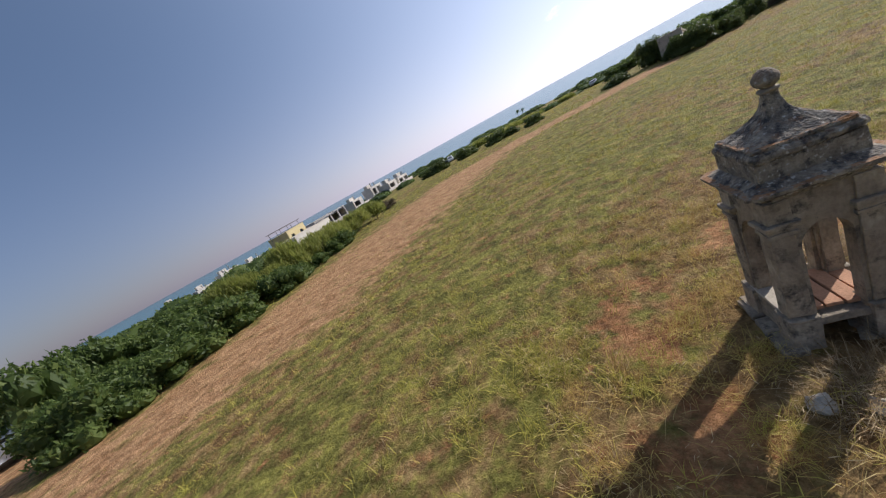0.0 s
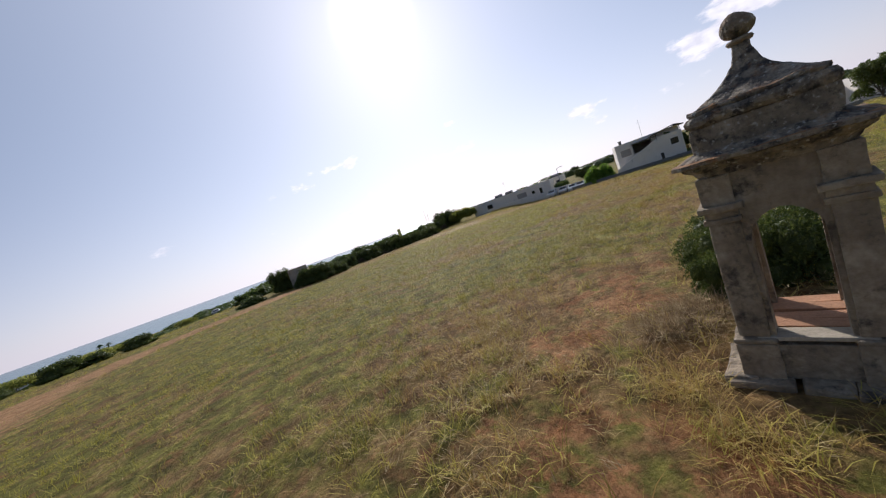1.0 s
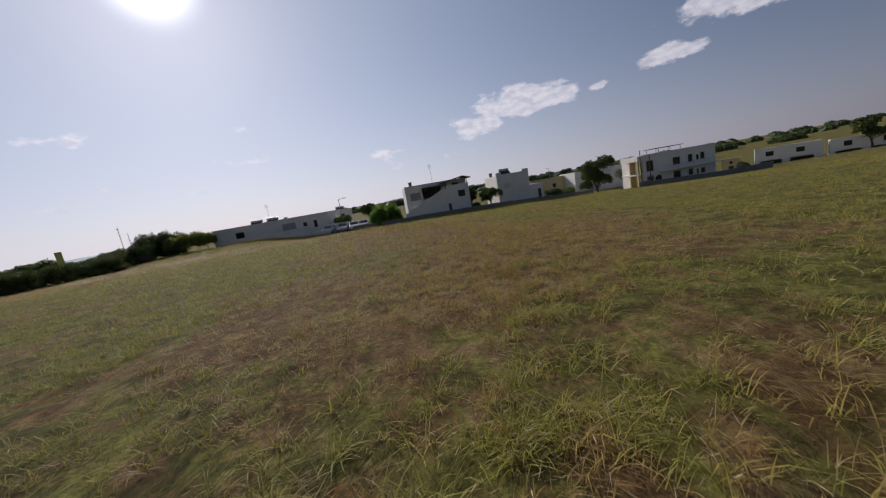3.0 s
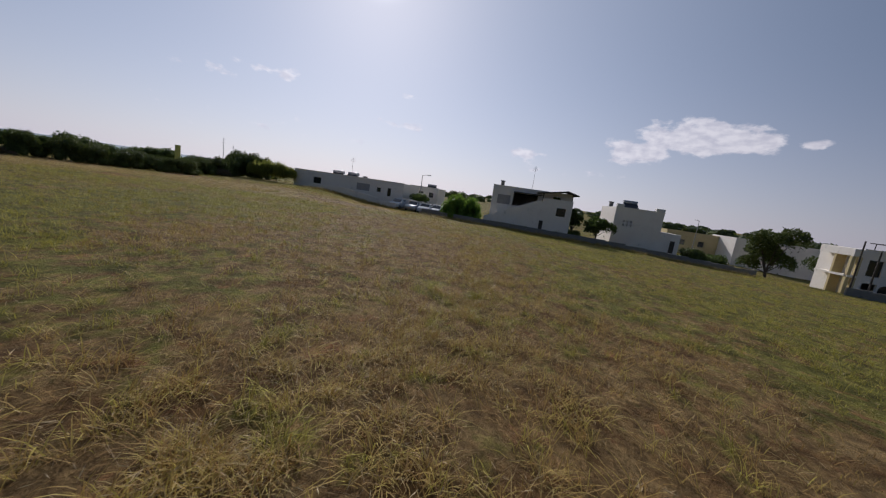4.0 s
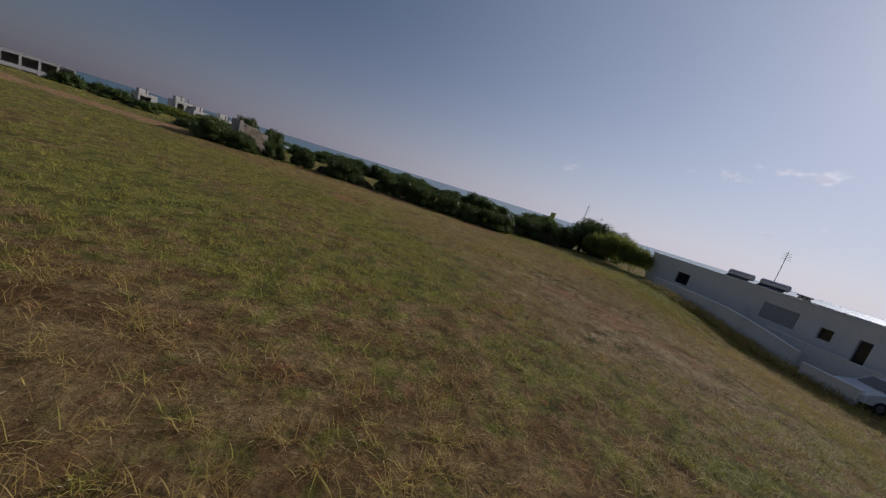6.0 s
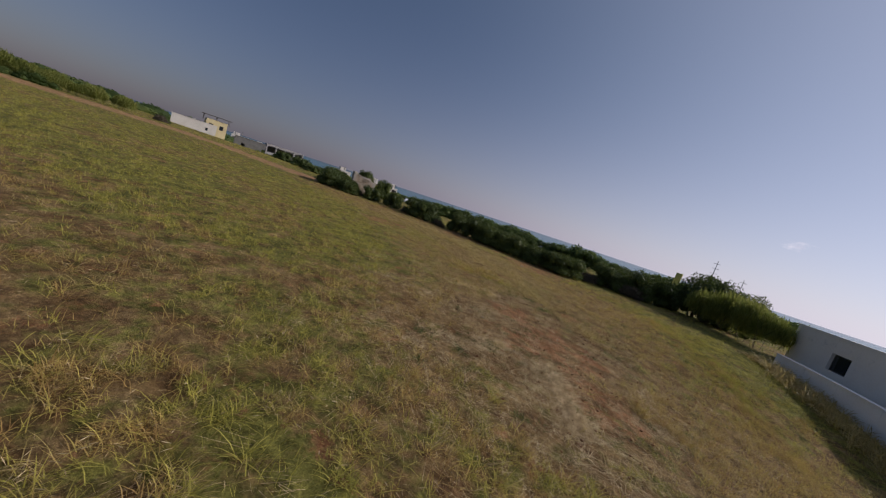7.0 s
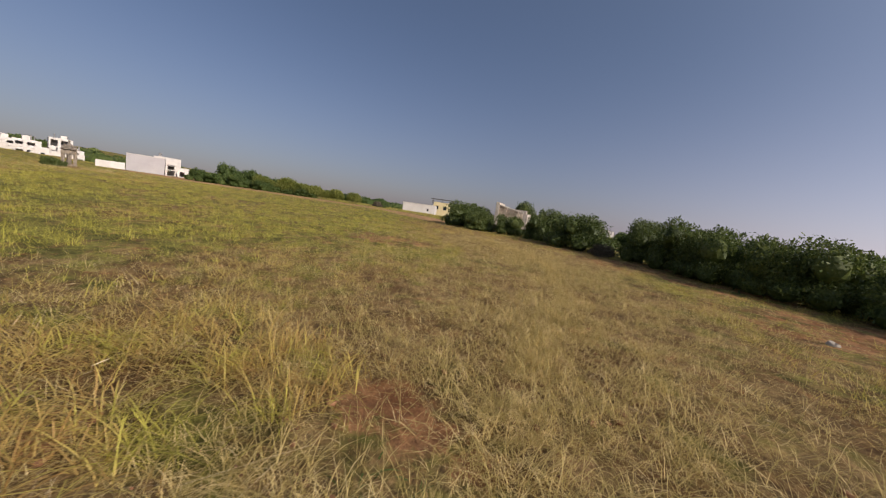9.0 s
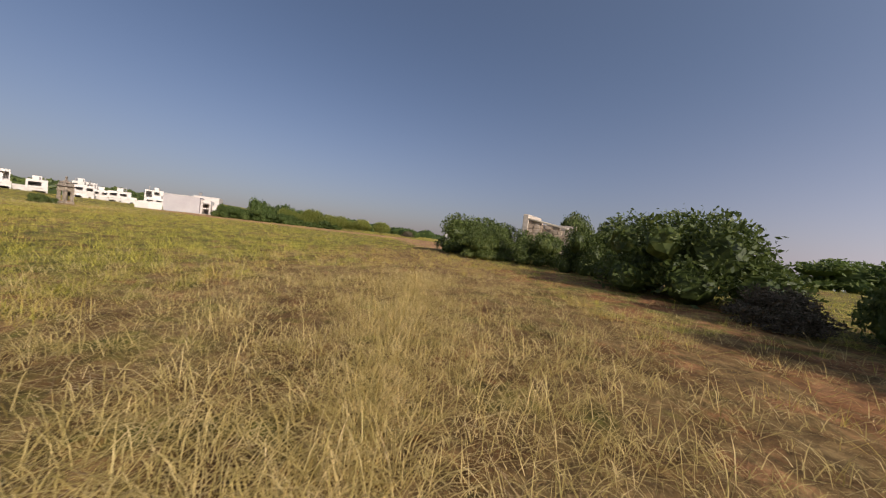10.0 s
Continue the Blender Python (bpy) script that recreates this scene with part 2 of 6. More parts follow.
def grass_mat():
    m = bpy.data.materials.new("grass_blades")
    m.use_nodes = True
    n, l = m.node_tree.nodes, m.node_tree.links
    b = n["Principled BSDF"]
    b.inputs["Roughness"].default_value = 0.55
    b.inputs["Specular IOR Level"].default_value = 0.15
    big, mid, small, tan, fleck = field_colour(n, l)
    geo = n.new("ShaderNodeNewGeometry")
    clump = n.new("ShaderNodeAttribute")
    clump.attribute_name = "tuft"
    half = n.new("ShaderNodeMix")
    half.inputs["Factor"].default_value = 0.62
    l.new(geo.outputs["Random Per Island"], half.inputs[2])
    l.new(clump.outputs["Fac"], half.inputs[3])
    rnd = half.outputs[0]
    green = rgb_mix(n, l, rnd, (0.19, 0.18, 0.03), (0.68, 0.59, 0.115))
    straw = rgb_mix(n, l, rnd, (0.29, 0.16, 0.045), (0.88, 0.615, 0.22))
    sel = n.new("ShaderNodeMath")
    sel.operation = "ADD"
    l.new(big, sel.inputs[0])
    l.new(rnd, sel.inputs[1])
    st = n.new("ShaderNodeMapRange")
    st.inputs["From Min"].default_value, st.inputs["From Max"].default_value = 0.36, 1.02
    l.new(sel.outputs[0], st.inputs["Value"])
    c = rgb_mix(n, l, st.outputs["Result"], straw, green)
    l.new(c, b.inputs["Base Color"])
    tr = n.new("ShaderNodeBsdfTranslucent")
    l.new(c, tr.inputs["Color"])
    mx = n.new("ShaderNodeMixShader")
    mx.inputs["Fac"].default_value = 0.36
    l.new(b.outputs[0], mx.inputs[1])
    l.new(tr.outputs[0], mx.inputs[2])
    l.new(mx.outputs[0], n["Material Output"].inputs["Surface"])
    return m


def water_mat():
    m = mat("sea_water", [(0.03, 0.12, 0.15), (0.05, 0.17, 0.2)], 0.004, 0.25, 0.3, 0.3)
    return m


def glass_mat():
    m = bpy.data.materials.new("window_glass")
    m.use_nodes = True
    b = m.node_tree.nodes["Principled BSDF"]
    b.inputs["Base Color"].default_value = (0.02, 0.025, 0.03, 1)
    b.inputs["Roughness"].default_value = 0.08
    return m


def lichen_mat(name, orange, facing_sky=0.22, crust=0.36, sets_in=0.58):
    """Old limestone crusted with black and pale lichen, and with orange lichen on what faces the sky."""
    m = mat(name, [(0.16, 0.13, 0.10), (0.27, 0.225, 0.165), (0.40, 0.34, 0.25)], 6.0, 0.95, 0.8, 38, per_object=0.05, stain=((0.055, 0.05, 0.046), crust, 9.0))
    n, l = m.node_tree.nodes, m.node_tree.links
    b = n["Principled BSDF"]
    under = b.inputs["Base Color"].links[0].from_socket
    co, geo = n.new("ShaderNodeTexCoord"), n.new("ShaderNodeNewGeometry")
    spots = n.new("ShaderNodeTexNoise")
    spots.inputs["Scale"].default_value = 24
    spots.inputs["Detail"].default_value = 5
    l.new(co.outputs["Object"], spots.inputs["Vector"])
    pale = n.new("ShaderNodeMapRange")
    pale.inputs["From Min"].default_value, pale.inputs["From Max"].default_value = 0.60, 0.68
    l.new(spots.outputs["Fac"], pale.inputs["Value"])
    c = rgb_mix(n, l, pale.outputs["Result"], under, (0.46, 0.43, 0.37))
    patch = n.new("ShaderNodeTexNoise")
    patch.inputs["Scale"].default_value = 7
    patch.inputs["Detail"].default_value = 8
    patch.inputs["Roughness"].default_value = 0.72
    l.new(co.outputs["Object"], patch.inputs["Vector"])
    sep = n.new("ShaderNodeSeparateXYZ")
    l.new(geo.outputs["Normal"], sep.inputs[0])
    facing = n.new("ShaderNodeMath")
    facing.operation = "MULTIPLY_ADD"
    facing.inputs[1].default_value = facing_sky
    l.new(sep.outputs["Z"], facing.inputs[0])
    l.new(patch.outputs["Fac"], facing.inputs[2])
    grow = n.new("ShaderNodeMapRange")
    grow.inputs["From Min"].default_value, grow.inputs["From Max"].default_value = sets_in, sets_in + 0.12
    grow.inputs["To Max"].default_value = orange
    l.new(facing.outputs[0], grow.inputs["Value"])
    c = rgb_mix(n, l, grow.outputs["Result"], c, (0.33, 0.145, 0.04))
    l.new(c, b.inputs["Base Color"])
    return m


GROUND = ground_mat()
GRASS = grass_mat()
DRY = leaf_mat("dry_grass", [(0.25, 0.20, 0.06), (0.46, 0.352, 0.11), (0.66, 0.508, 0.20), (0.86, 0.67, 0.335)], 0.55, 0.4, 0.4)
LITTER = leaf_mat("straw_litter", [(0.13, 0.075, 0.035), (0.34, 0.235, 0.115), (0.72, 0.57, 0.33)], 0.9, 0.18, 0.6)
STRAW = leaf_mat("ripe_straw", [(0.25, 0.165, 0.075), (0.58, 0.43, 0.22), (0.88, 0.72, 0.43)], 0.9, 0.2, 0.6)
CLOD = mat("clod_earth", [(0.10, 0.05, 0.022), (0.24, 0.115, 0.05), (0.34, 0.18, 0.085)], 6.0, 0.95, 0.4, 60)
WATER = water_mat()
GLASS = glass_mat()
STONE = mat("weathered_limestone", [(0.20, 0.16, 0.112), (0.31, 0.25, 0.178), (0.43, 0.36, 0.26)], 3.2, 0.92, 0.6, 26, per_object=0.08, stain=((0.085, 0.072, 0.058), 0.3, 4.0))
RIM = lichen_mat("orange_lichen_rim", 0.72, 0.13, 0.5, 0.53)
CRUST = lichen_mat("black_crusted_limestone", 0.4, 0.05, 0.6)
BLACKENED = lichen_mat("blackened_limestone", 0.22)
RUBBLE = mat("rubble_stone", [(0.32, 0.23, 0.15), (0.48, 0.37, 0.26), (0.58, 0.49, 0.38)], 2.0, 0.95, 0.6, 14, per_object=0.18)
WHITE = mat("white_render", [(0.83, 0.765, 0.69), (0.87, 0.81, 0.735), (0.90, 0.85, 0.78)], 0.5, 0.85, 0.08, 12, stain=((0.58, 0.55, 0.51), 0.1, 0.8))
# Darker copy of the white render, so that walls in full sun don't clip.
WHITE_IN_SUN = mat("white_render_dimmed_for_sun", [(0.54, 0.49, 0.425), (0.61, 0.56, 0.49), (0.66, 0.61, 0.545)], 0.5, 0.88, 0.08, 12, per_object=0.06, stain=((0.42, 0.385, 0.34), 0.15, 0.7))
GREYW = mat("pale_grey_render", [(0.36, 0.33, 0.315), (0.43, 0.40, 0.38)], 0.4, 0.85, 0.08, 12, stain=((0.42, 0.38, 0.36), 0.1, 0.6))
CREAM = mat("cream_render", [(0.58, 0.47, 0.24), (0.68, 0.56, 0.31)], 0.5, 0.85, 0.08, 12)
TANW = mat("tan_block_wall", [(0.44, 0.37, 0.29), (0.56, 0.48, 0.38)], 0.8, 0.9, 0.3, 8, stain=((0.25, 0.22, 0.18), 0.3, 1.2))
CONCRETE = mat("grey_concrete", [(0.20, 0.19, 0.175), (0.28, 0.265, 0.245)], 0.9, 0.9, 0.2, 12, stain=((0.17, 0.16, 0.15), 0.25, 1.0))
DARK = mat("dark_timber", [(0.05, 0.04, 0.035), (0.09, 0.075, 0.06)], 2.0, 0.7, 0.1, 20)
TERRA = mat("terracotta_plank", [(0.36, 0.185, 0.10), (0.50, 0.27, 0.15)], 4.0, 0.85, 0.3, 40, per_object=0.12)
PALEST = mat("pale_stone_slab", [(0.46, 0.39, 0.29), (0.58, 0.51, 0.40)], 3.0, 0.9, 0.3, 30, per_object=0.1)
METAL = mat("galvanised_metal", [(0.30, 0.30, 0.30), (0.42, 0.42, 0.42)], 2.0, 0.45, 0.05, 30, metal=0.7)
STEEL = mat("steel_tank", [(0.36, 0.36, 0.37), (0.46, 0.46, 0.47)], 2.0, 0.5, 0.02, 30, metal=0.5)
PANEL = mat("solar_glass", [(0.015, 0.018, 0.03), (0.025, 0.03, 0.045)], 2.0, 0.5, 0.0, 30)
YELLOWP = mat("yellow_paint", [(0.62, 0.58, 0.14), (0.70, 0.66, 0.2)], 1.0, 0.6, 0.05, 20)
BARK = mat("bark", [(0.08, 0.06, 0.045), (0.15, 0.12, 0.09)], 6.0, 0.95, 0.6, 30)
LEAF_DARK = leaf_mat("mastic_leaves", [(0.035, 0.05, 0.012), (0.085, 0.115, 0.026), (0.21, 0.235, 0.06)], 0.5, 0.35, 0.35)
LEAF_MID = leaf_mat("shrub_leaves", [(0.05, 0.08, 0.018), (0.10, 0.145, 0.034), (0.19, 0.23, 0.06)], 0.55, 0.5)
LEAF_REED = leaf_mat("reed_leaves", [(0.14, 0.17, 0.03), (0.26, 0.28, 0.06), (0.40, 0.39, 0.11)], 0.55, 0.6)
LEAF_BRIGHT = leaf_mat("privet_leaves", [(0.09, 0.16, 0.02), (0.16, 0.27, 0.035), (0.26, 0.38, 0.06)], 0.55, 0.6)
TWIG = leaf_mat("dry_twigs", [(0.06, 0.055, 0.03), (0.12, 0.095, 0.06), (0.22, 0.175, 0.12)], 0.9, 0.2)
CAR_WHITE = mat("white_car_paint", [(0.72, 0.72, 0.72), (0.78, 0.78, 0.78)], 1.0, 0.25, 0.0, 20)
CAR_DARK = mat("dark_car_paint", [(0.03, 0.033, 0.04), (0.05, 0.055, 0.06)], 1.0, 0.25, 0.0, 20)
CAR_SILVER = mat("silver_car_paint", [(0.42, 0.43, 0.44), (0.5, 0.51, 0.52)], 1.0, 0.3, 0.0, 20, metal=0.5)
RUBBER = mat("rubber", [(0.02, 0.02, 0.02), (0.035, 0.035, 0.035)], 4.0, 0.9, 0.1, 30)


def cloud_mat():
    """Thin vapour on a far sheet: uv are azimuth and elevation in degrees. Each bank is a soft oval filled with noise."""
    m = bpy.data.materials.new("cloud_vapour")
    m.use_nodes = True
    n, l = m.node_tree.nodes, m.node_tree.links
    n.remove(n["Principled BSDF"])
    uv = n.new("ShaderNodeUVMap")
    noise_t = n.new("ShaderNodeTexNoise")
    noise_t.inputs["Scale"].default_value = 0.40
    noise_t.inputs["Detail"].default_value = 9
    noise_t.inputs["Roughness"].default_value = 0.58
    st = n.new("ShaderNodeVectorMath")
    st.operation = "MULTIPLY"
    st.inputs[1].default_value = (0.8, 1.5, 1)
    l.new(uv.outputs["UV"], st.inputs[0])
    l.new(st.outputs[0], noise_t.inputs["Vector"])
    total = None
    # azimuth, elevation, half width, half height, strength
    for az, el, w, h, s in ((-113.5, 11.4, 9, 3.0, 1.0), (-107, 9.5, 6.5, 2.0, 0.9), (-119, 11.0, 4.5, 1.9, 0.9), (-106, 7.9, 5, 1.2, 0.6), (-142, 16.5, 11, 3.4, 0.85), (-133, 12.3, 5.5, 1.6, 0.85), (-152, 15, 10, 4, 0.75), (-124.5, 10.9, 2.2, 0.9, 0.7), (-91, 7.6, 5, 1.6, 0.6),
                            (-53, 12.9, 12, 1.5, 0.42), (-72, 13.6, 4, 1.0, 0.5), (-72, 9.2, 10, 1.6, 0.42), (-28, 8.0, 8, 1.2, 0.36), (-46, 11.4, 10, 1.6, 0.36), (-58, 6, 40, 4.5, 0.30), (-96, 5, 30, 3.6, 0.28)):
        sub = n.new("ShaderNodeVectorMath")
        sub.operation = "SUBTRACT"
        sub.inputs[1].default_value = (az, el, 0)
        l.new(uv.outputs["UV"], sub.inputs[0])
        dv = n.new("ShaderNodeVectorMath")
        dv.operation = "DIVIDE"
        dv.inputs[1].default_value = (w, h, 1)
        l.new(sub.outputs[0], dv.inputs[0])
        ln = n.new("ShaderNodeVectorMath")
        ln.operation = "LENGTH"
        l.new(dv.outputs[0], ln.inputs[0])
        mr = n.new("ShaderNodeMapRange")
        mr.inputs["From Min"].default_value, mr.inputs["From Max"].default_value = 1.25, 0.0
        mr.inputs["To Max"].default_value = s
        l.new(ln.outputs["Value"], mr.inputs["Value"])
        if total is None:
            total = mr.outputs["Result"]
        else:
            mx = n.new("ShaderNodeMath")
            mx.operation = "MAXIMUM"
            l.new(total, mx.inputs[0])
            l.new(mr.outputs["Result"], mx.inputs[1])
            total = mx.outputs[0]
    mul = n.new("ShaderNodeMath")
    mul.operation = "MULTIPLY_ADD"
    mul.inputs[1].default_value = 1.0
    l.new(total, mul.inputs[0])
    l.new(noise_t.outputs["Fac"], mul.inputs[2])
    al = n.new("ShaderNodeMapRange")
    al.interpolation_type = "SMOOTHSTEP"
    al.inputs["From Min"].default_value, al.inputs["From Max"].default_value = 0.81, 1.01
    al.inputs["To Max"].default_value = 0.95
    l.new(mul.outputs[0], al.inputs["Value"])
    gate = n.new("ShaderNodeMath")
    gate.operation = "MULTIPLY"
    gt = n.new("ShaderNodeMapRange")
    gt.inputs["From Min"].default_value, gt.inputs["From Max"].default_value = 0.02, 0.25
    l.new(total, gt.inputs["Value"])
    l.new(al.outputs["Result"], gate.inputs[0])
    l.new(gt.outputs["Result"], gate.inputs[1])
    em = n.new("ShaderNodeEmission")
    # lit heads and grey-lilac undersides
    puff = n.new("ShaderNodeTexNoise")
    puff.inputs["Scale"].default_value = 0.75
    puff.inputs["Detail"].default_value = 5
    lift = n.new("ShaderNodeVectorMath")
    lift.inputs[1].default_value = (17.0, 0.9, 0)
    l.new(st.outputs[0], lift.inputs[0])
    l.new(lift.outputs[0], puff.inputs["Vector"])
    lit = n.new("ShaderNodeMapRange")
    lit.inputs["From Min"].default_value, lit.inputs["From Max"].default_value = 0.36, 0.62
    l.new(puff.outputs["Fac"], lit.inputs["Value"])
    l.new(rgb_mix(n, l, lit.outputs["Result"], (0.70, 0.66, 0.70), (1.0, 0.93, 0.91)), em.inputs["Color"])
    em.inputs["Strength"].default_value = 0.98
    tr = n.new("ShaderNodeBsdfTransparent")
    # sea haze: thick at the horizon, thinning upwards, brighter towards the sun
    sep = n.new("ShaderNodeSeparateXYZ")
    l.new(uv.outputs["UV"], sep.inputs[0])
    thin = n.new("ShaderNodeMapRange")
    thin.inputs["From Min"].default_value, thin.inputs["From Max"].default_value = -1.0, 40.0
    thin.inputs["To Min"].default_value, thin.inputs["To Max"].default_value = 1.0, 0.0
    l.new(sep.outputs["Y"], thin.inputs["Value"])
    pw = n.new("ShaderNodeMath")
    pw.operation = "POWER"
    pw.inputs[1].default_value = 3.4
    l.new(thin.outputs["Result"], pw.inputs[0])
    dens = n.new("ShaderNodeMath")
    dens.operation = "MULTIPLY"
    dens.inputs[1].default_value = 0.88
    l.new(pw.outputs[0], dens.inputs[0])
    off = n.new("ShaderNodeMath")
    off.operation = "ADD"
    off.inputs[1].default_value = -SUN_AZ
    l.new(sep.outputs["X"], off.inputs[0])
    rad = n.new("ShaderNodeMath")
    rad.operation = "RADIANS"
    l.new(off.outputs[0], rad.inputs[0])
    cs = n.new("ShaderNodeMath")
    cs.operation = "COSINE"
    l.new(rad.outputs[0], cs.inputs[0])
    glow = n.new("ShaderNodeMapRange")
    glow.interpolation_type = "SMOOTHSTEP"
    glow.inputs["From Min"].default_value, glow.inputs["From Max"].default_value = -0.5, 1.05
    glow.inputs["To Min"].default_value, glow.inputs["To Max"].default_value = 0.16, 0.86
    l.new(cs.outputs[0], glow.inputs["Value"])
    hz = n.new("ShaderNodeEmission")
    l.new(rgb_mix(n, l, glow.outputs["Result"], (1.0, 0.84, 1.0), (1.0, 0.925, 0.925)), hz.inputs["Color"])
    l.new(glow.outputs["Result"], hz.inputs["Strength"])
    haze = n.new("ShaderNodeMixShader")
    l.new(dens.outputs[0], haze.inputs["Fac"])
    l.new(tr.outputs[0], haze.inputs[1])
    l.new(hz.outputs[0], haze.inputs[2])
    mix = n.new("ShaderNodeMixShader")
    l.new(gate.outputs[0], mix.inputs["Fac"])
    l.new(haze.outputs[0], mix.inputs[1])
    l.new(em.outputs[0], mix.inputs[2])
    # the bright veil round the sun
    geo = n.new("ShaderNodeNewGeometry")
    far = n.new("ShaderNodeVectorMath")
    far.operation = "SUBTRACT"
    far.inputs[1].default_value = (35, 15, 0)
    l.new(geo.outputs["Position"], far.inputs[0])
    unit = n.new("ShaderNodeVectorMath")
    unit.operation = "NORMALIZE"
    l.new(far.outputs[0], unit.inputs[0])
    dot = n.new("ShaderNodeVectorMath")
    dot.operation = "DOT_PRODUCT"
    dot.inputs[1].default_value = sun_dir
    l.new(unit.outputs[0], dot.inputs[0])
    last = mix.outputs[0]
    # half sphere, wide veil, and the blinding ring of the sun itself: lowest cosine, highest, power, strength, colour
    for lo, hi, power, strength, colour in ((-1.0, 1.0, 1.7, 0.155, (0.62, 0.80, 1.0, 1)), (0.0, 1.0, 2.6, 0.385, (1.0, 0.96, 0.93, 1)), (0.992, 0.9995, 4.0, 2.0, (1.0, 0.97, 0.93, 1))):
        span = n.new("ShaderNodeMapRange")
        span.inputs["From Min"].default_value, span.inputs["From Max"].default_value = lo, hi
        l.new(dot.outputs["Value"], span.inputs["Value"])
        veil = n.new("ShaderNodeMath")
        veil.operation = "POWER"
        veil.inputs[1].default_value = power
        l.new(span.outputs["Result"], veil.inputs[0])
        amount = n.new("ShaderNodeMath")
        amount.operation = "MULTIPLY"
        amount.inputs[1].default_value = strength
        l.new(veil.outputs[0], amount.inputs[0])
        vl = n.new("ShaderNodeEmission")
        vl.inputs["Color"].default_value = colour
        l.new(amount.outputs[0], vl.inputs["Strength"])
        both = n.new("ShaderNodeAddShader")
        l.new(last, both.inputs[0])
        l.new(vl.outputs[0], both.inputs[1])
        last = both.outputs[0]
    l.new(last, n["Material Output"].inputs["Surface"])
    return m


CLOUD = cloud_mat()


# ---------------------------------------------------------------- building blocks
def mesh_of(name, bm, material, smooth=False):
    me = bpy.data.meshes.new(name)
    bm.to_mesh(me)
    bm.free()
    me.materials.append(material)
    if smooth:
        me.polygons.foreach_set("use_smooth", [True] * len(me.polygons))
    return me


def part(name, bm, material, parent=None, label="", smooth=False, at=None):
    ob = new(name, mesh_of(name, bm, material, smooth))
    if parent is not None:
        ob.parent = parent
    if at is not None:
        ob.matrix_basis = at
    if label:
        tagged(ob, label)
    return ob


def thing(name, m, label, category, group="", kind=""):
    ob = new(name)
    ob.empty_display_size = 0.2
    ob.matrix_basis = m
    return tagged(ob, label, category, group, kind)


def box(bm, x0, y0, z0, x1, y1, z1, bevel=0.0):
    r = bmesh.ops.create_cube(bm, size=1.0)
    vs = r["verts"]
    for v in vs:
        v.co = Vector(((x0 + x1) / 2 + v.co.x * (x1 - x0), (y0 + y1) / 2 + v.co.y * (y1 - y0), (z0 + z1) / 2 + v.co.z * (z1 - z0)))
    if bevel:
        es = list({e for v in vs for e in v.link_edges})
        bmesh.ops.bevel(bm, geom=es, offset=bevel, segments=2, affect="EDGES", profile=0.6)
    return bm


def rough_up(bm, amount, scale, cuts=0):
    if cuts:
        bmesh.ops.subdivide_edges(bm, edges=bm.edges[:], cuts=cuts, use_grid_fill=True)
    for v in bm.verts:
        v.co += noise.noise_vector(v.co * scale + Vector((3.1, 7.7, 1.3))) * amount
    return bm


def tube(bm, a, b, r0, r1, seg=8):
    a, b = Vector(a), Vector(b)
    d = (b - a).normalized()
    s = d.orthogonal().normalized()
    t = d.cross(s)
    rings = []
    for p, r in ((a, r0), (b, r1)):
        rings.append([bm.verts.new(p + (s * math.cos(2 * math.pi * i / seg) + t * math.sin(2 * math.pi * i / seg)) * r) for i in range(seg)])
    for i in range(seg):
        j = (i + 1) % seg
        bm.faces.new((rings[0][i], rings[0][j], rings[1][j], rings[1][i]))
    bm.faces.new(rings[1])
    bm.faces.new(rings[0][::-1])
    return bm


def lathe(bm, profile, seg=20, square=0.0):
    """Rings of radius r at height z. square over 0 turns the rings into squares with rounded corners of that share."""
    rings = []
    for r, z in profile:
        ring = []
        for i in range(seg):
            a = 2 * math.pi * (i + 0.5) / seg
            c, s = math.cos(a), math.sin(a)
            if square:
                k = 1 / max(abs(c), abs(s))
                k = k * (1 - square) + square
            else:
                k = 1
            ring.append(bm.verts.new((r * c * k, r * s * k, z)))
        rings.append(ring)
    for a, b in zip(rings, rings[1:]):
        for i in range(seg):
            j = (i + 1) % seg
            bm.faces.new((a[i], a[j], b[j], b[i]))
    bm.faces.new(rings[-1])
    bm.faces.new(rings[0][::-1])
    return bm


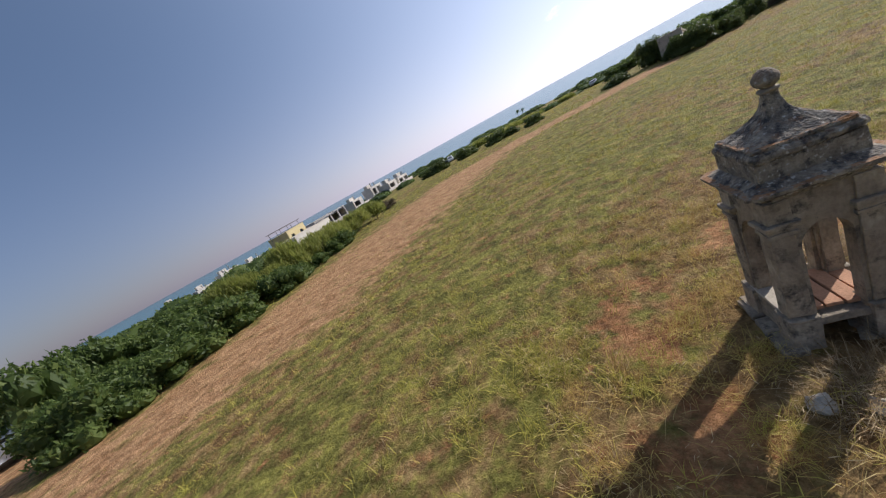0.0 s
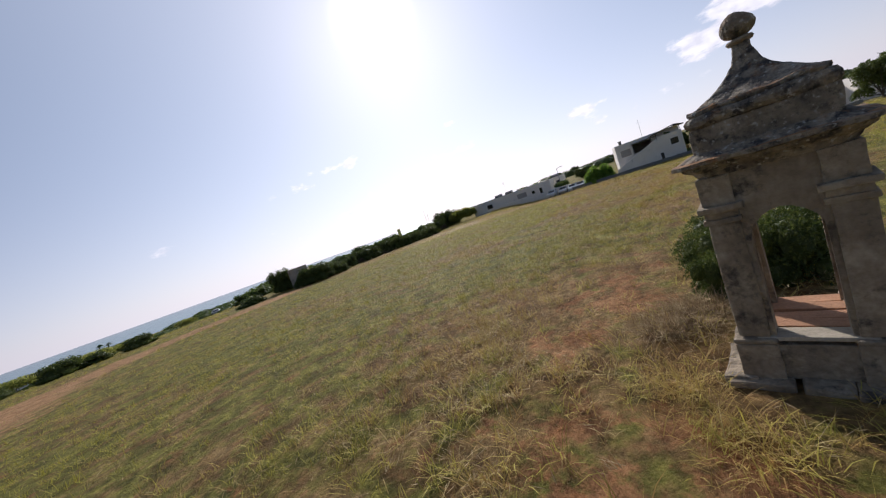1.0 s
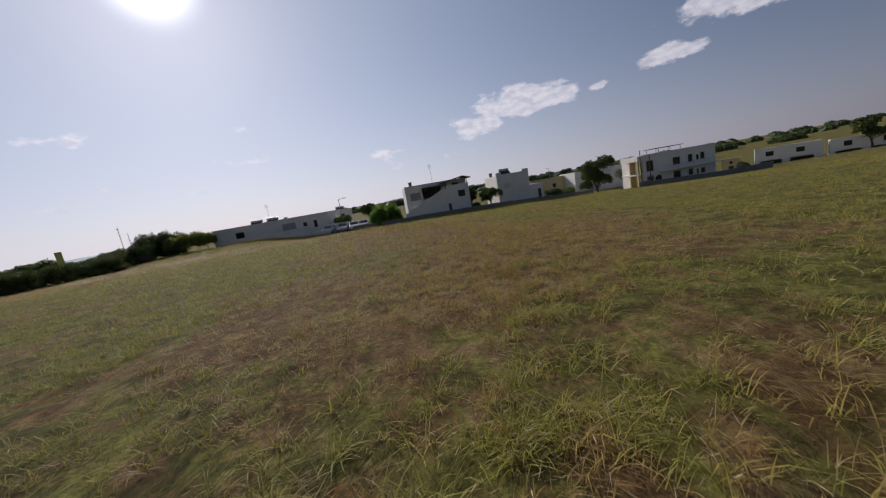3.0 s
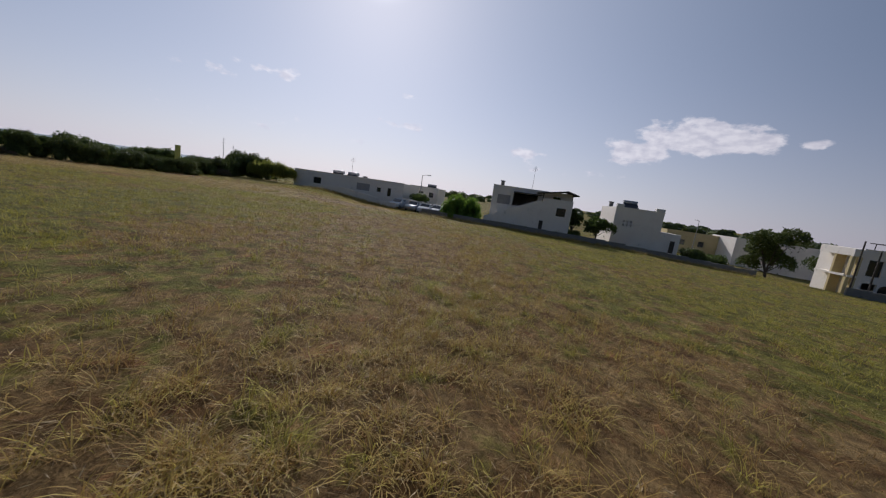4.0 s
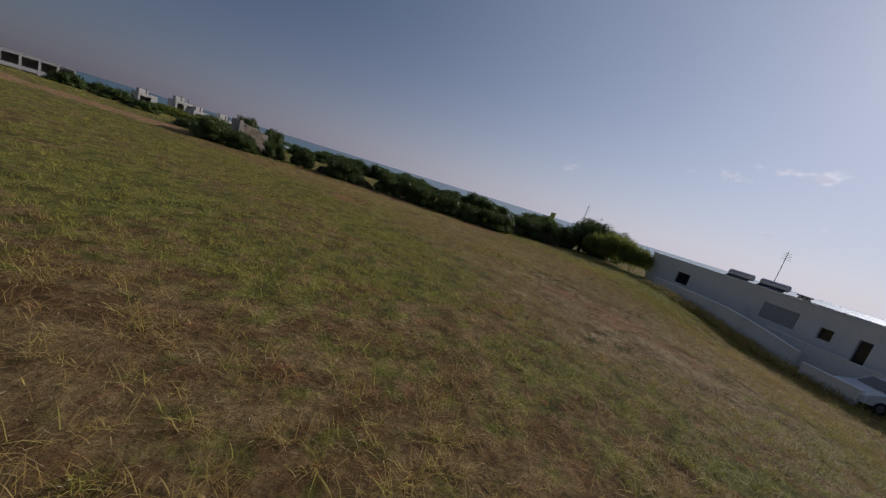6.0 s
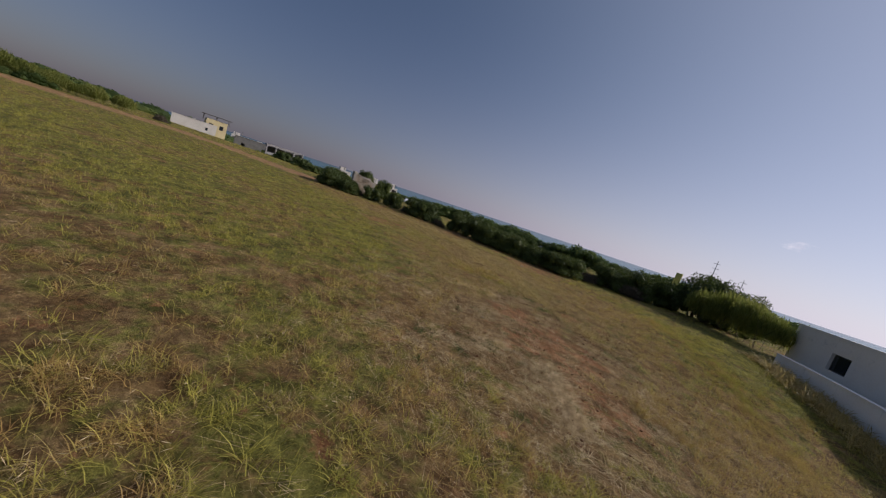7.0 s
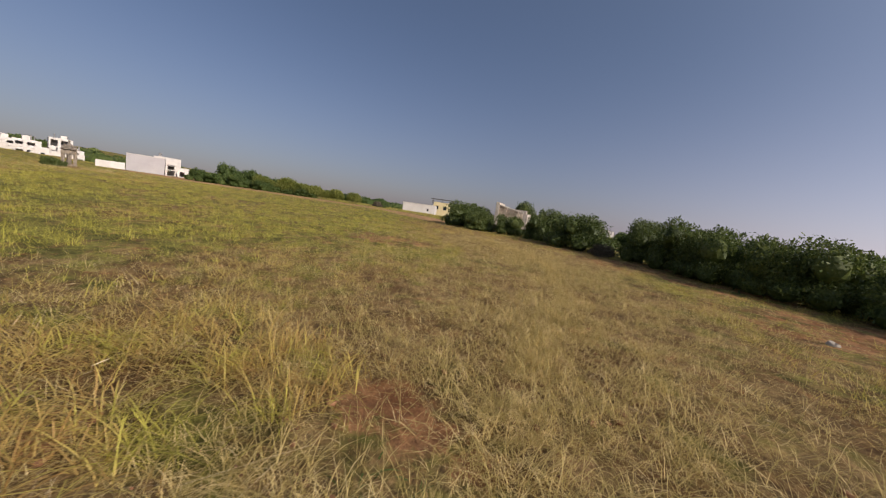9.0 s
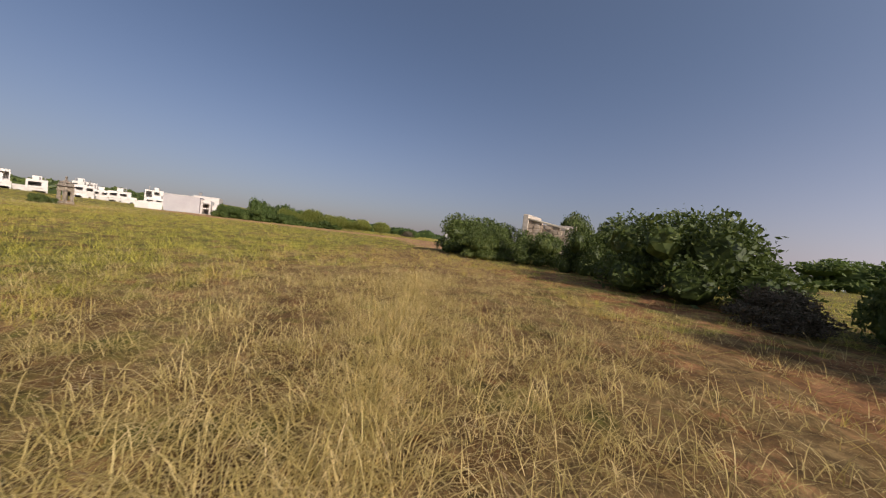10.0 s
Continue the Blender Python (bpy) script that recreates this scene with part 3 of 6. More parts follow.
def holed(bm, length, height, thick, holes, z0=0.0):
    """A wall from x 0 to length, y 0 to thick, with rectangular holes (x0, z0, x1, z1) right through it."""
    xs = sorted({0.0, length, *(h[0] for h in holes), *(h[2] for h in holes)})
    zs = sorted({0.0, height, *(h[1] for h in holes), *(h[3] for h in holes)})
    solid = {}
    for i in range(len(xs) - 1):
        for k in range(len(zs) - 1):
            cx, cz = (xs[i] + xs[i + 1]) / 2, (zs[k] + zs[k + 1]) / 2
            solid[i, k] = not any(h[0] < cx < h[2] and h[1] < cz < h[3] for h in holes)
    cache = {}

    def v(x, y, z):
        key = (round(x, 4), round(y, 4), round(z, 4))
        if key not in cache:
            cache[key] = bm.verts.new((x, y, z + z0))
        return cache[key]

    for (i, k), s in solid.items():
        if not s:
            continue
        a, b, c, d = xs[i], xs[i + 1], zs[k], zs[k + 1]
        bm.faces.new((v(a, 0, c), v(b, 0, c), v(b, 0, d), v(a, 0, d)))
        bm.faces.new((v(a, thick, d), v(b, thick, d), v(b, thick, c), v(a, thick, c)))
        if not solid.get((i - 1, k), False):
            bm.faces.new((v(a, 0, d), v(a, thick, d), v(a, thick, c), v(a, 0, c)))
        if not solid.get((i + 1, k), False):
            bm.faces.new((v(b, 0, c), v(b, thick, c), v(b, thick, d), v(b, 0, d)))
        if not solid.get((i, k - 1), False):
            bm.faces.new((v(a, 0, c), v(a, thick, c), v(b, thick, c), v(b, 0, c)))
        if not solid.get((i, k + 1), False):
            bm.faces.new((v(a, 0, d), v(b, 0, d), v(b, thick, d), v(a, thick, d)))
    return bm


def zg(x, y):
    """Height of the ground: a field that falls gently, then the shore and the rolling land behind the houses."""
    cx, cy = min(max(x, -40.0), 95.0), min(max(y, -60.0), 70.0)
    z = -0.021 * cx + cx * cy * (0.0006 if cy < 0 else 0.00025)
    if x > 60 and y < 26:
        a, b = min(1.0, (x - 60) / 17), min(1.0, (26 - y) / 9)
        z -= 0.45 * a * a * (3 - 2 * a) * b * b * (3 - 2 * b) * min(1.0, max(0.0, (y + 14) / 14))
    if x > 66 and y > 19:
        a, b = min(1.0, (x - 66) / 12), min(1.0, (y - 19) / 8) * min(1.0, max(0.0, (46 - y) / 8))
        z += 0.4 * a * a * (3 - 2 * a) * b
    if y > 56:
        a = min(1.0, (y - 56) / 55)
        z -= 2.2 * a * a * (3 - 2 * a)
    far = math.hypot(x - 35, y - 15)
    if far > 120:
        k = min(1.0, (far - 120) / 150)
        k = k * k * (3 - 2 * k)
        inland = -3.0 + (0.010 + 0.036 * min(1.0, max(0.0, (40 - x) / 160)) * min(1.0, max(0.1, (150 - y) / 350))) * max(0.0, min(far, 800) - 170)
        sea = -16.0
        s = (y + 0.15 * x - 150) / 110
        s = min(1.0, max(0.0, s))
        z = z * (1 - k) + (inland * (1 - s) + sea * s) * k
    return z


# ---------------------------------------------------------------- ground and sea
def make_ground():
    rings = [0.0]
    while rings[-1] < 75:
        rings.append(rings[-1] + 0.8)
    while rings[-1] < 4600:
        rings.append(rings[-1] * 1.07)
    seg = 240
    verts, faces = [], []
    for r in rings[1:]:
        for i in range(seg):
            a = 2 * math.pi * i / seg
            x, y = 35 + r * math.cos(a), 15 + r * math.sin(a)
            z = zg(x, y)
            if r < 90:
                z += 0.05 * noise.noise(Vector((x * 0.5, y * 0.5, 0))) + 0.03 * noise.noise(Vector((x * 1.7, y * 1.7, 5)))
            verts.append((x, y, z))
    verts.append((35, 15, zg(35, 15)))
    c = len(verts) - 1
    for i in range(seg):
        faces.append((c, i, (i + 1) % seg))
    for k in range(len(rings) - 2):
        for i in range(seg):
            j = (i + 1) % seg
            faces.append((k * seg + i, (k + 1) * seg + i, (k + 1) * seg + j, k * seg + j))
    me = bpy.data.meshes.new("ground")
    me.from_pydata(verts, [], faces)
    me.materials.append(GROUND)
    me.polygons.foreach_set("use_smooth", [True] * len(faces))
    return tagged(new("ground", me), "fallow field of dry grass over red earth", "ground", kind="structure")


make_ground()


def make_sea():
    bm = bmesh.new()
    n = 96
    rings = [60, 200, 500, 1200, 2600, 4700]
    vs = [[bm.verts.new((35 + r * math.cos(2 * math.pi * i / n), 15 + r * math.sin(2 * math.pi * i / n), -9.0)) for i in range(n)] for r in rings]
    for a, b in zip(vs, vs[1:]):
        for i in range(n):
            j = (i + 1) % n
            bm.faces.new((a[i], b[i], b[j], a[j]))
    ob = part("water", bm, WATER)
    return tagged(ob, "calm blue-green sea reaching the horizon", "sea", kind="structure")


make_sea()

# ---------------------------------------------------------------- shrine over the well
KX, KY, KR = 4.24, 4.70, -20


def arch_panel(width, z0, z1, thick, spring, rise, pier):
    """A wall panel with an arched opening right through it, centred on x, running to the sill."""
    bm = bmesh.new()
    half, hw = width / 2, width / 2 - pier
    n = 10
    arc = [(-hw * math.cos(math.pi * i / n), spring + rise * math.sin(math.pi * i / n)) for i in range(n + 1)]
    outer = [(-half + width * i / n, z1) for i in range(n + 1)]
    front = [[bm.verts.new((x, -thick / 2, z)) for x, z in row] for row in (arc, outer)]
    back = [[bm.verts.new((x, thick / 2, z)) for x, z in row] for row in (arc, outer)]
    for i in range(n):
        bm.faces.new((front[0][i], front[0][i + 1], front[1][i + 1], front[1][i]))
        bm.faces.new((back[0][i + 1], back[0][i], back[1][i], back[1][i + 1]))
        bm.faces.new((front[0][i + 1], front[0][i], back[0][i], back[0][i + 1]))
        bm.faces.new((front[1][i], front[1][i + 1], back[1][i + 1], back[1][i]))
    for s in (0, n):
        lo = [bm.verts.new((-half if s == 0 else half, y, z0)) for y in (-thick / 2, thick / 2)]
        inn = [bm.verts.new((-hw if s == 0 else hw, y, z0)) for y in (-thick / 2, thick / 2)]
        f, b = (front[0][s], front[1][s]), (back[0][s], back[1][s])
        quads = [(inn[0], f[0], f[1], lo[0]), (lo[1], b[1], b[0], inn[1]), (inn[1], b[0], f[0], inn[0]), (lo[0], f[1], b[1], lo[1]), (inn[0], lo[0], lo[1], inn[1])]
        for q in quads:
            bm.faces.new(q if s == 0 else q[::-1])
    bmesh.ops.recalc_face_normals(bm, faces=bm.faces[:])
    return bm


def make_shrine():
    root = thing("well_shrine", pose(KX, KY, zg(KX, KY) - 0.03, 0, 0, KR), "small weathered limestone well canopy with four arches and ball finial", "shrine")
    w = 0.98
    bm = bmesh.new()
    box(bm, -0.52, -0.52, -0.1, 0.52, 0.52, 0.03, 0.03)
    part("plinth", rough_up(bm, 0.05, 2.2, 3), STONE, root, "broken stone plinth")
    rng = random.Random(8)
    for k in range(4):
        a = -0.64
        while a < 0.5:
            b = min(0.64, a + rng.uniform(0.3, 0.55))
            if not (k == 0 and -0.3 < a < 0.2):
                bm = bmesh.new()
                box(bm, a + 0.012, -0.66 + rng.uniform(-0.03, 0.05), -0.12, b - 0.012, -0.40, 0.11 + rng.uniform(-0.05, 0.035), 0.025)
                part("plinth_slab", rough_up(bm, 0.03, 3.5, 3), STONE, root, at=pose(0, 0, 0, rng.uniform(-2, 4), rng.uniform(-3, 3), 90 * k + rng.uniform(-3, 3)))
            a = b
    for sx in (-1, 1):
        for sy in (-1, 1):
            cx, cy = sx * (w / 2 - 0.11), sy * (w / 2 - 0.11)
            bm = bmesh.new()
            box(bm, cx - 0.15, cy - 0.15, -0.06, cx + 0.15, cy + 0.15, 0.46, 0.015)
            part("pedestal", rough_up(bm, 0.012, 6, 2), STONE, root)
            bm = bmesh.new()
            box(bm, cx - 0.156, cy - 0.156, 0.46, cx + 0.156, cy + 0.156, 0.51, 0.02)
            part("pedestal_cap", rough_up(bm, 0.01, 7, 2), STONE, root)
            bm = bmesh.new()
            box(bm, cx - 0.115, cy - 0.115, 0.52, cx + 0.115, cy + 0.115, 1.63, 0.014)
            part("pillar", rough_up(bm, 0.014, 4, 4), STONE, root)
            bm = bmesh.new()
            box(bm, cx - 0.14, cy - 0.14, 1.63, cx + 0.14, cy + 0.14, 1.68, 0.012)
            box(bm, cx - 0.125, cy - 0.125, 1.68, cx + 0.125, cy + 0.125, 1.74, 0.01)
            box(bm, cx - 0.165, cy - 0.165, 1.74, cx + 0.165, cy + 0.165, 1.80, 0.012)
            part("capital", rough_up(bm, 0.014, 7, 1), STONE, root, "chipped moulded capital")
            bm = bmesh.new()
            box(bm, cx - 0.118, cy - 0.118, 1.80, cx + 0.118, cy + 0.118, 2.06, 0.01)
            part("pier_block", rough_up(bm, 0.012, 5, 2), STONE, root)
    for k in range(4):
        bm = arch_panel(w - 0.42, 0.44, 2.06, 0.17, 1.42, 0.265, 0.055)
        rough_up(bm, 0.01, 5)
        part("arch", bm, STONE, root, at=pose(0, 0, 0, 0, 0, 90 * k) @ pose(0, -(w / 2 - 0.11), 0))
        bm = bmesh.new()
        box(bm, -w / 2 + 0.22, -0.1, 0.1, w / 2 - 0.22, 0.1, 0.44, 0.012)
        if k != 0:
            part("sill", rough_up(bm, 0.015, 5, 2), STONE, root, at=pose(0, 0, 0, 0, 0, 90 * k) @ pose(0, -(w / 2 - 0.11), 0))
        else:
            bm.free()
            bm = bmesh.new()
            box(bm, -w / 2 + 0.22, -0.1, 0.34, w / 2 - 0.22, 0.1, 0.44, 0.012)
            part("sill", rough_up(bm, 0.02, 5, 2), STONE, root, "broken sill with a dark gap below", at=pose(0, -(w / 2 - 0.11), 0))
    # cornice, attic and roof
    bm = bmesh.new()
    lathe(bm, [(0.48, 2.06), (0.50, 2.09), (0.51, 2.11), (0.575, 2.15), (0.585, 2.175), (0.645, 2.19), (0.645, 2.225), (0.55, 2.235)], 40, 0.03)
    part("cornice", rough_up(bm, 0.012, 5), RIM, root, "overhanging cornice with orange lichen", smooth=False)
    bm = bmesh.new()
    box(bm, -0.455, -0.455, 2.235, 0.455, 0.455, 2.50, 0.012)
    part("attic", rough_up(bm, 0.02, 5, 4), BLACKENED, root)
    bm = bmesh.new()
    lathe(bm, [(0.585, 2.222), (0.575, 2.236), (0.52, 2.262), (0.47, 2.29), (0.43, 2.30)], 40, 0.03)
    part("cornice_slope", rough_up(bm, 0.014, 8), CRUST, root, "weathered slope with flaking black crust", smooth=False)
    bm = bmesh.new()
    lathe(bm, [(0.44, 2.49), (0.462, 2.50), (0.485, 2.53), (0.487, 2.565), (0.465, 2.60), (0.43, 2.612)], 64, 0.04)
    part("attic_moulding", rough_up(bm, 0.022, 7), CRUST, root, "moulding with black crust")
    bm = bmesh.new()
    lathe(bm, [(0.40, 2.60), (0.437, 2.606), (0.445, 2.63), (0.438, 2.652), (0.40, 2.662)], 64, 0.03)
    part("eave", rough_up(rough_up(bm, 0.02, 6), 0.012, 17), RIM, root, "broken eave edge grown over with orange lichen")
    bm = bmesh.new()
    prof = [(0.415, 2.652)]
    for i in range(14):
        t = i / 13
        prof.append((0.335 * (1 - t) ** 2.5 + 0.062, 2.664 + 0.425 * t))
    lathe(bm, prof, 64, 0.02)
    part("roof", rough_up(rough_up(bm, 0.012, 6), 0.008, 19), CRUST, root, "concave pyramid roof with lichen")
    bm = bmesh.new()
    lathe(bm, [(0.06, 3.08), (0.088, 3.09), (0.098, 3.106), (0.09, 3.122), (0.055, 3.132)], 20)
    part("collar", rough_up(bm, 0.008, 9), STONE, root)
    bm = bmesh.new()
    bmesh.ops.create_icosphere(bm, subdivisions=3, radius=0.122)
    for v in bm.verts:
        v.co.z *= 0.80
        up = max(0.0, v.co.z) / 0.1
        v.co += Vector((-0.012 * up, 0, 3.222 + 0.022 * up ** 4))
    part("ball", rough_up(rough_up(bm, 0.022, 5), 0.008, 16), BLACKENED, root, "eroded stone ball finial", smooth=True)
    # well cover
    for i in range(4):
        bm = bmesh.new()
        y = -0.45 + i * 0.185
        box(bm, -0.36, y, 0.455, 0.36, y + 0.160, 0.50, 0.006)
        part("plank", rough_up(bm, 0.004, 9, 1), TERRA, root, "reddish cover plank over the well", at=pose(0, 0, 0, 0, 0, 90) @ pose(0, 0, 0.012 * (i % 2), 0, (1.0, -1.4, 0.6, -0.5)[i], 0))
    bm = bmesh.new()
    box(bm, -0.36, 0.30, 0.46, 0.36, 0.50, 0.50, 0.008)
    part("cover_slab", rough_up(bm, 0.006, 6, 1), PALEST, root, "pale stone cover slab", at=pose(0, 0, 0.02, 0, 0, 90))
    return root


make_shrine()


def loose_stone(x, y, size, label="pale loose stone half buried in grass", flat=0.6, material=None):
    bm = bmesh.new()
    bmesh.ops.create_icosphere(bm, subdivisions=2, radius=size)
    for v in bm.verts:
        v.co.z *= flat
    rough_up(bm, size * 0.5, 1.3 / size)
    ob = part("loose_stone", bm, material or PALEST, at=pose(x, y, zg(x, y) + size * 0.15, 0, 0, random.uniform(0, 360)))
    return tagged(ob, label, "stone", "loose stones in the field")


loose_stone(3.1, 3.75, 0.13, "broken masonry block fallen beside the shrine", 0.7)
loose_stone(3.45, 3.5, 0.11)
loose_stone(63.2, 34.6, 0.11)
for x, y, size in ((63.75, 17.05, 0.055), (65.6, 22.95, 0.065), (66.5, 18.5, 0.035), (65.2, 15.4, 0.03)):
    loose_stone(x, y, size, "small reddish loose stone on the bare earth", 0.8, RUBBLE)


# ---------------------------------------------------------------- buildings
def window_in(parent, x0, z0, x1, z1, depth, kind, z_off=0.0):
    """Fills a hole of a wall: a frame with glass, a shutter, a door or nothing but a dark room."""
    if kind == "open":
        return
    w, h = x1 - x0, z1 - z0
    bm = bmesh.new()
    f = 0.07
    holed(bm, w, h, 0.07, [(f, f, w - f, h - f)])
    win = part("door" if kind == "door" else "window", bm, DARK if kind != "white" else WHITE, parent, at=pose(x0, depth, z0 + z_off))
    bm = bmesh.new()
    box(bm, f, 0.02, f, w - f, 0.045, h - f)
    part("leaf" if kind == "door" else "pane", bm, DARK if kind in ("door", "shutter") else GLASS, win)


def building(name, x, y, w, d, h, yaw, label, material=None, holes=(), sides=(), parapet=0.5, z=None, category="house", trim=None, roof_things=()):
    """A flat-roofed house: x, y is the front's lower left corner; yaw is the way that one looks at the front."""
    material = material or WHITE
    base = zg(x, y) if z is None else z
    root = thing(name, pose(x, y, base, 0, 0, yaw), label, category)
    t = 0.3
    bm = bmesh.new()
    holed(bm, w, h + 1.5, t, [(a, b + 1.5, c, e + 1.5) for a, b, c, e, _ in holes], -1.5)
    wall = part("front_wall", bm, material, root)
    for a, b, c, e, kind in holes:
        window_in(root, a, b, c, e, 0.16, kind)
    bm = bmesh.new()
    holed(bm, w, h + 1.5, t, [], -1.5)
    part("back_wall", bm, material, root, at=pose(0, d - t, 0))
    for k, xx in enumerate((0.0, w - t)):
        bm = bmesh.new()
        hs = [s for s in sides if s[0] == k]
        holed(bm, d - 2 * t, h + 1.5, t, [(s[1], s[2] + 1.5, s[3], s[4] + 1.5) for s in hs], -1.5)
        m = pose(xx + t, t, 0, 0, 0, 90)
        part("side_wall", bm, material, root, at=m)
        for s in hs:
            bm = bmesh.new()
            box(bm, 0, 0.12, 0, s[3] - s[1], 0.16, s[4] - s[2])
            part("window", bm, GLASS, root, at=m @ pose(s[1], 0, s[2]))
    bm = bmesh.new()
    box(bm, t, t, h - parapet - 0.2, w - t, d - t, h - parapet)
    part("roof", bm, CONCRETE, root, "flat roof behind a parapet")
    bm = bmesh.new()
    box(bm, -0.06, -0.06, h, w + 0.06, t + 0.06, h + 0.09, 0.01)
    part("coping", bm, trim or material, root)
    for kind, a, b in roof_things:
        zt = h - parapet
        if kind == "chimney":
            bm = bmesh.new()
            box(bm, a - 0.25, b - 0.25, zt, a + 0.25, b + 0.25, zt + 1.2, 0.02)
            box(bm, a - 0.33, b - 0.33, zt + 1.2, a + 0.33, b + 0.33, zt + 1.3, 0.02)
            part("chimney", bm, CONCRETE, root)
        elif kind == "heater":
            for q in (a - 0.8, a + 0.8):
                bm = bmesh.new()
                tube(bm, (q, b + 0.2, zt), (q, b + 0.2, zt + 1.35), 0.03, 0.03, 6)
                part("heater_leg", bm, METAL, root)
            bm = bmesh.new()
            box(bm, -0.95, 0, -0.04, 0.95, 1.9, 0.04, 0.01)
            part("solar_panel", bm, PANEL, root, "dark solar collector", at=pose(a, b - 1.4, zt + 0.15, 35))
            bm = bmesh.new()
            tube(bm, (a - 0.95, b + 0.3, zt + 1.4), (a + 0.95, b + 0.3, zt + 1.4), 0.27, 0.27, 14)
            part("water_tank", bm, STEEL, root, "steel water tank", smooth=False)
        elif kind == "aerial":
            bm = bmesh.new()
            tube(bm, (a, b, zt), (a, b, zt + 4.2), 0.03, 0.02, 6)
            for q in range(5):
                tube(bm, (a - 0.4 + 0.03 * q, b + 0.05, zt + 3.5 + 0.13 * q), (a + 0.4 - 0.03 * q, b + 0.05, zt + 3.5 + 0.13 * q), 0.012, 0.012, 4)
            part("aerial", bm, METAL, root)
        elif kind == "box":
            bm = bmesh.new()
            box(bm, a - 1.6, b - 1.6, zt, a + 1.6, b + 1.6, zt + 2.3, 0.02)
            part("roof_room", bm, material, root)
        elif kind == "pergola":
            for q in (0, 1, 2):
                for r in (0, 1):
                    bm = bmesh.new()
                    tube(bm, (a + q * 3.0, b + r * 2.8, zt), (a + q * 3.0, b + r * 2.8, zt + 1.5), 0.06, 0.06, 6)
                    part("pergola_post", bm, DARK, root)
            for r in range(9):
                bm = bmesh.new()
                box(bm, a - 0.5, b - 0.3 + r * 0.42, zt + 1.5, a + 6.5, b - 0.22 + r * 0.42, zt + 1.62)
                part("pergola_beam", bm, DARK, root)
    return root


def boundary_wall(name, x0, y0, x1, y1, h, material, label, thick=0.25):
    n = max(2, int(math.hypot(x1 - x0, y1 - y0) / 2.5))
    root = thing(name, pose(x0, y0, 0), label, "wall")
    ln, a = math.hypot(x1 - x0, y1 - y0), math.degrees(math.atan2(y1 - y0, x1 - x0))
    for i in range(n):
        xa, ya = x0 + (x1 - x0) * i / n, y0 + (y1 - y0) * i / n
        xb, yb = x0 + (x1 - x0) * (i + 1) / n, y0 + (y1 - y0) * (i + 1) / n
        zb = min(zg(xa, ya), zg(xb, yb))
        bm = bmesh.new()
        box(bm, 0, -thick / 2, -0.6, ln / n - 0.01, thick / 2, h + random.uniform(-0.03, 0.03), 0.01)
        part("wall_panel", bm, material, root, at=pose(xa - x0, ya - y0, zb, 0, 0, a))
    return root


# ---------------------------------------------------------------- vegetation
def leaf_mesh(name, material, n, size, lobes, seed, spread=0.3, core=0.68, upright=0.0):
    """A crown: leaves on and just under the skin of several lobes (centre, radii), over solid blobs added to keep the
    inside dark.
    """
    rng = np.random.default_rng(seed)
    vol = np.array([max(r) ** 2 for _, r in lobes])
    pick = rng.choice(len(lobes), n, p=vol / vol.sum())
    cen = np.array([c for c, _ in lobes])[pick]
    rad = np.array([r for _, r in lobes])[pick]
    d = rng.normal(size=(n, 3))
    d[:, 2] = np.where(d[:, 2] < -0.3, -d[:, 2], d[:, 2])
    d /= np.linalg.norm(d, axis=1, keepdims=True)
    lump = 1 + 0.13 * np.sin(d[:, :1] * 9 + cen[:, :1] * 5 + seed) * np.cos(d[:, 1:2] * 8 + cen[:, 1:2] * 4)
    r = lump * (1 - spread * rng.random((n, 1)) ** 1.5 + 0.10 * (rng.random((n, 1)) > 0.93))
    p = cen + d * rad * r
    p[:, 2] = np.maximum(p[:, 2], 0.02)
    u = rng.normal(size=(n, 3)) + d * 0.5 + np.array([0, 0, upright])
    u /= np.linalg.norm(u, axis=1, keepdims=True)
    w = np.cross(u, rng.normal(size=(n, 3)))
    w /= np.linalg.norm(w, axis=1, keepdims=True) + 1e-9
    s = size * (0.6 + 0.8 * rng.random((n, 1)))
    wide = 0.42 if upright == 0 else 0.10
    v = np.stack([p - u * s, p + w * s * wide, p + u * s, p - w * s * wide], 1).reshape(-1, 3)
    f = np.arange(4 * n).reshape(n, 4)
    verts, faces = v.tolist(), f.tolist()
    # Solid blobs in the leaf material, added so the crown's inside looks dark.
    if core:
        for c, rr in lobes:
            bm = bmesh.new()
            bmesh.ops.create_icosphere(bm, subdivisions=2, radius=1.0)
            b0 = len(verts)
            for q in bm.verts:
                k = core * (1 + 0.22 * noise.noise(q.co * 2.3 + Vector(c)))
                verts.append((c[0] + q.co.x * rr[0] * k, c[1] + q.co.y * rr[1] * k, max(0.0, c[2] + q.co.z * rr[2] * k)))
            bm.verts.index_update()
            for fc in bm.faces:
                faces.append([b0 + q.index for q in fc.verts])
            bm.free()
    me = bpy.data.meshes.new(name)
    me.from_pydata(verts, [], faces)
    me.materials.append(material)
    return me


def stems(count, height, reach, r, seed):
    rng = random.Random(seed)
    bm = bmesh.new()
    for i in range(count):
        a = rng.uniform(0, 6.28)
        b = (0.1 * math.cos(a), 0.1 * math.sin(a), -0.15)
        m = (reach * 0.4 * math.cos(a), reach * 0.4 * math.sin(a), height * 0.45)
        e = (reach * math.cos(a + 0.3), reach * math.sin(a + 0.3), height)
        tube(bm, b, m, r, r * 0.7, 7)
        tube(bm, m, e, r * 0.7, r * 0.25, 6)
    return bm


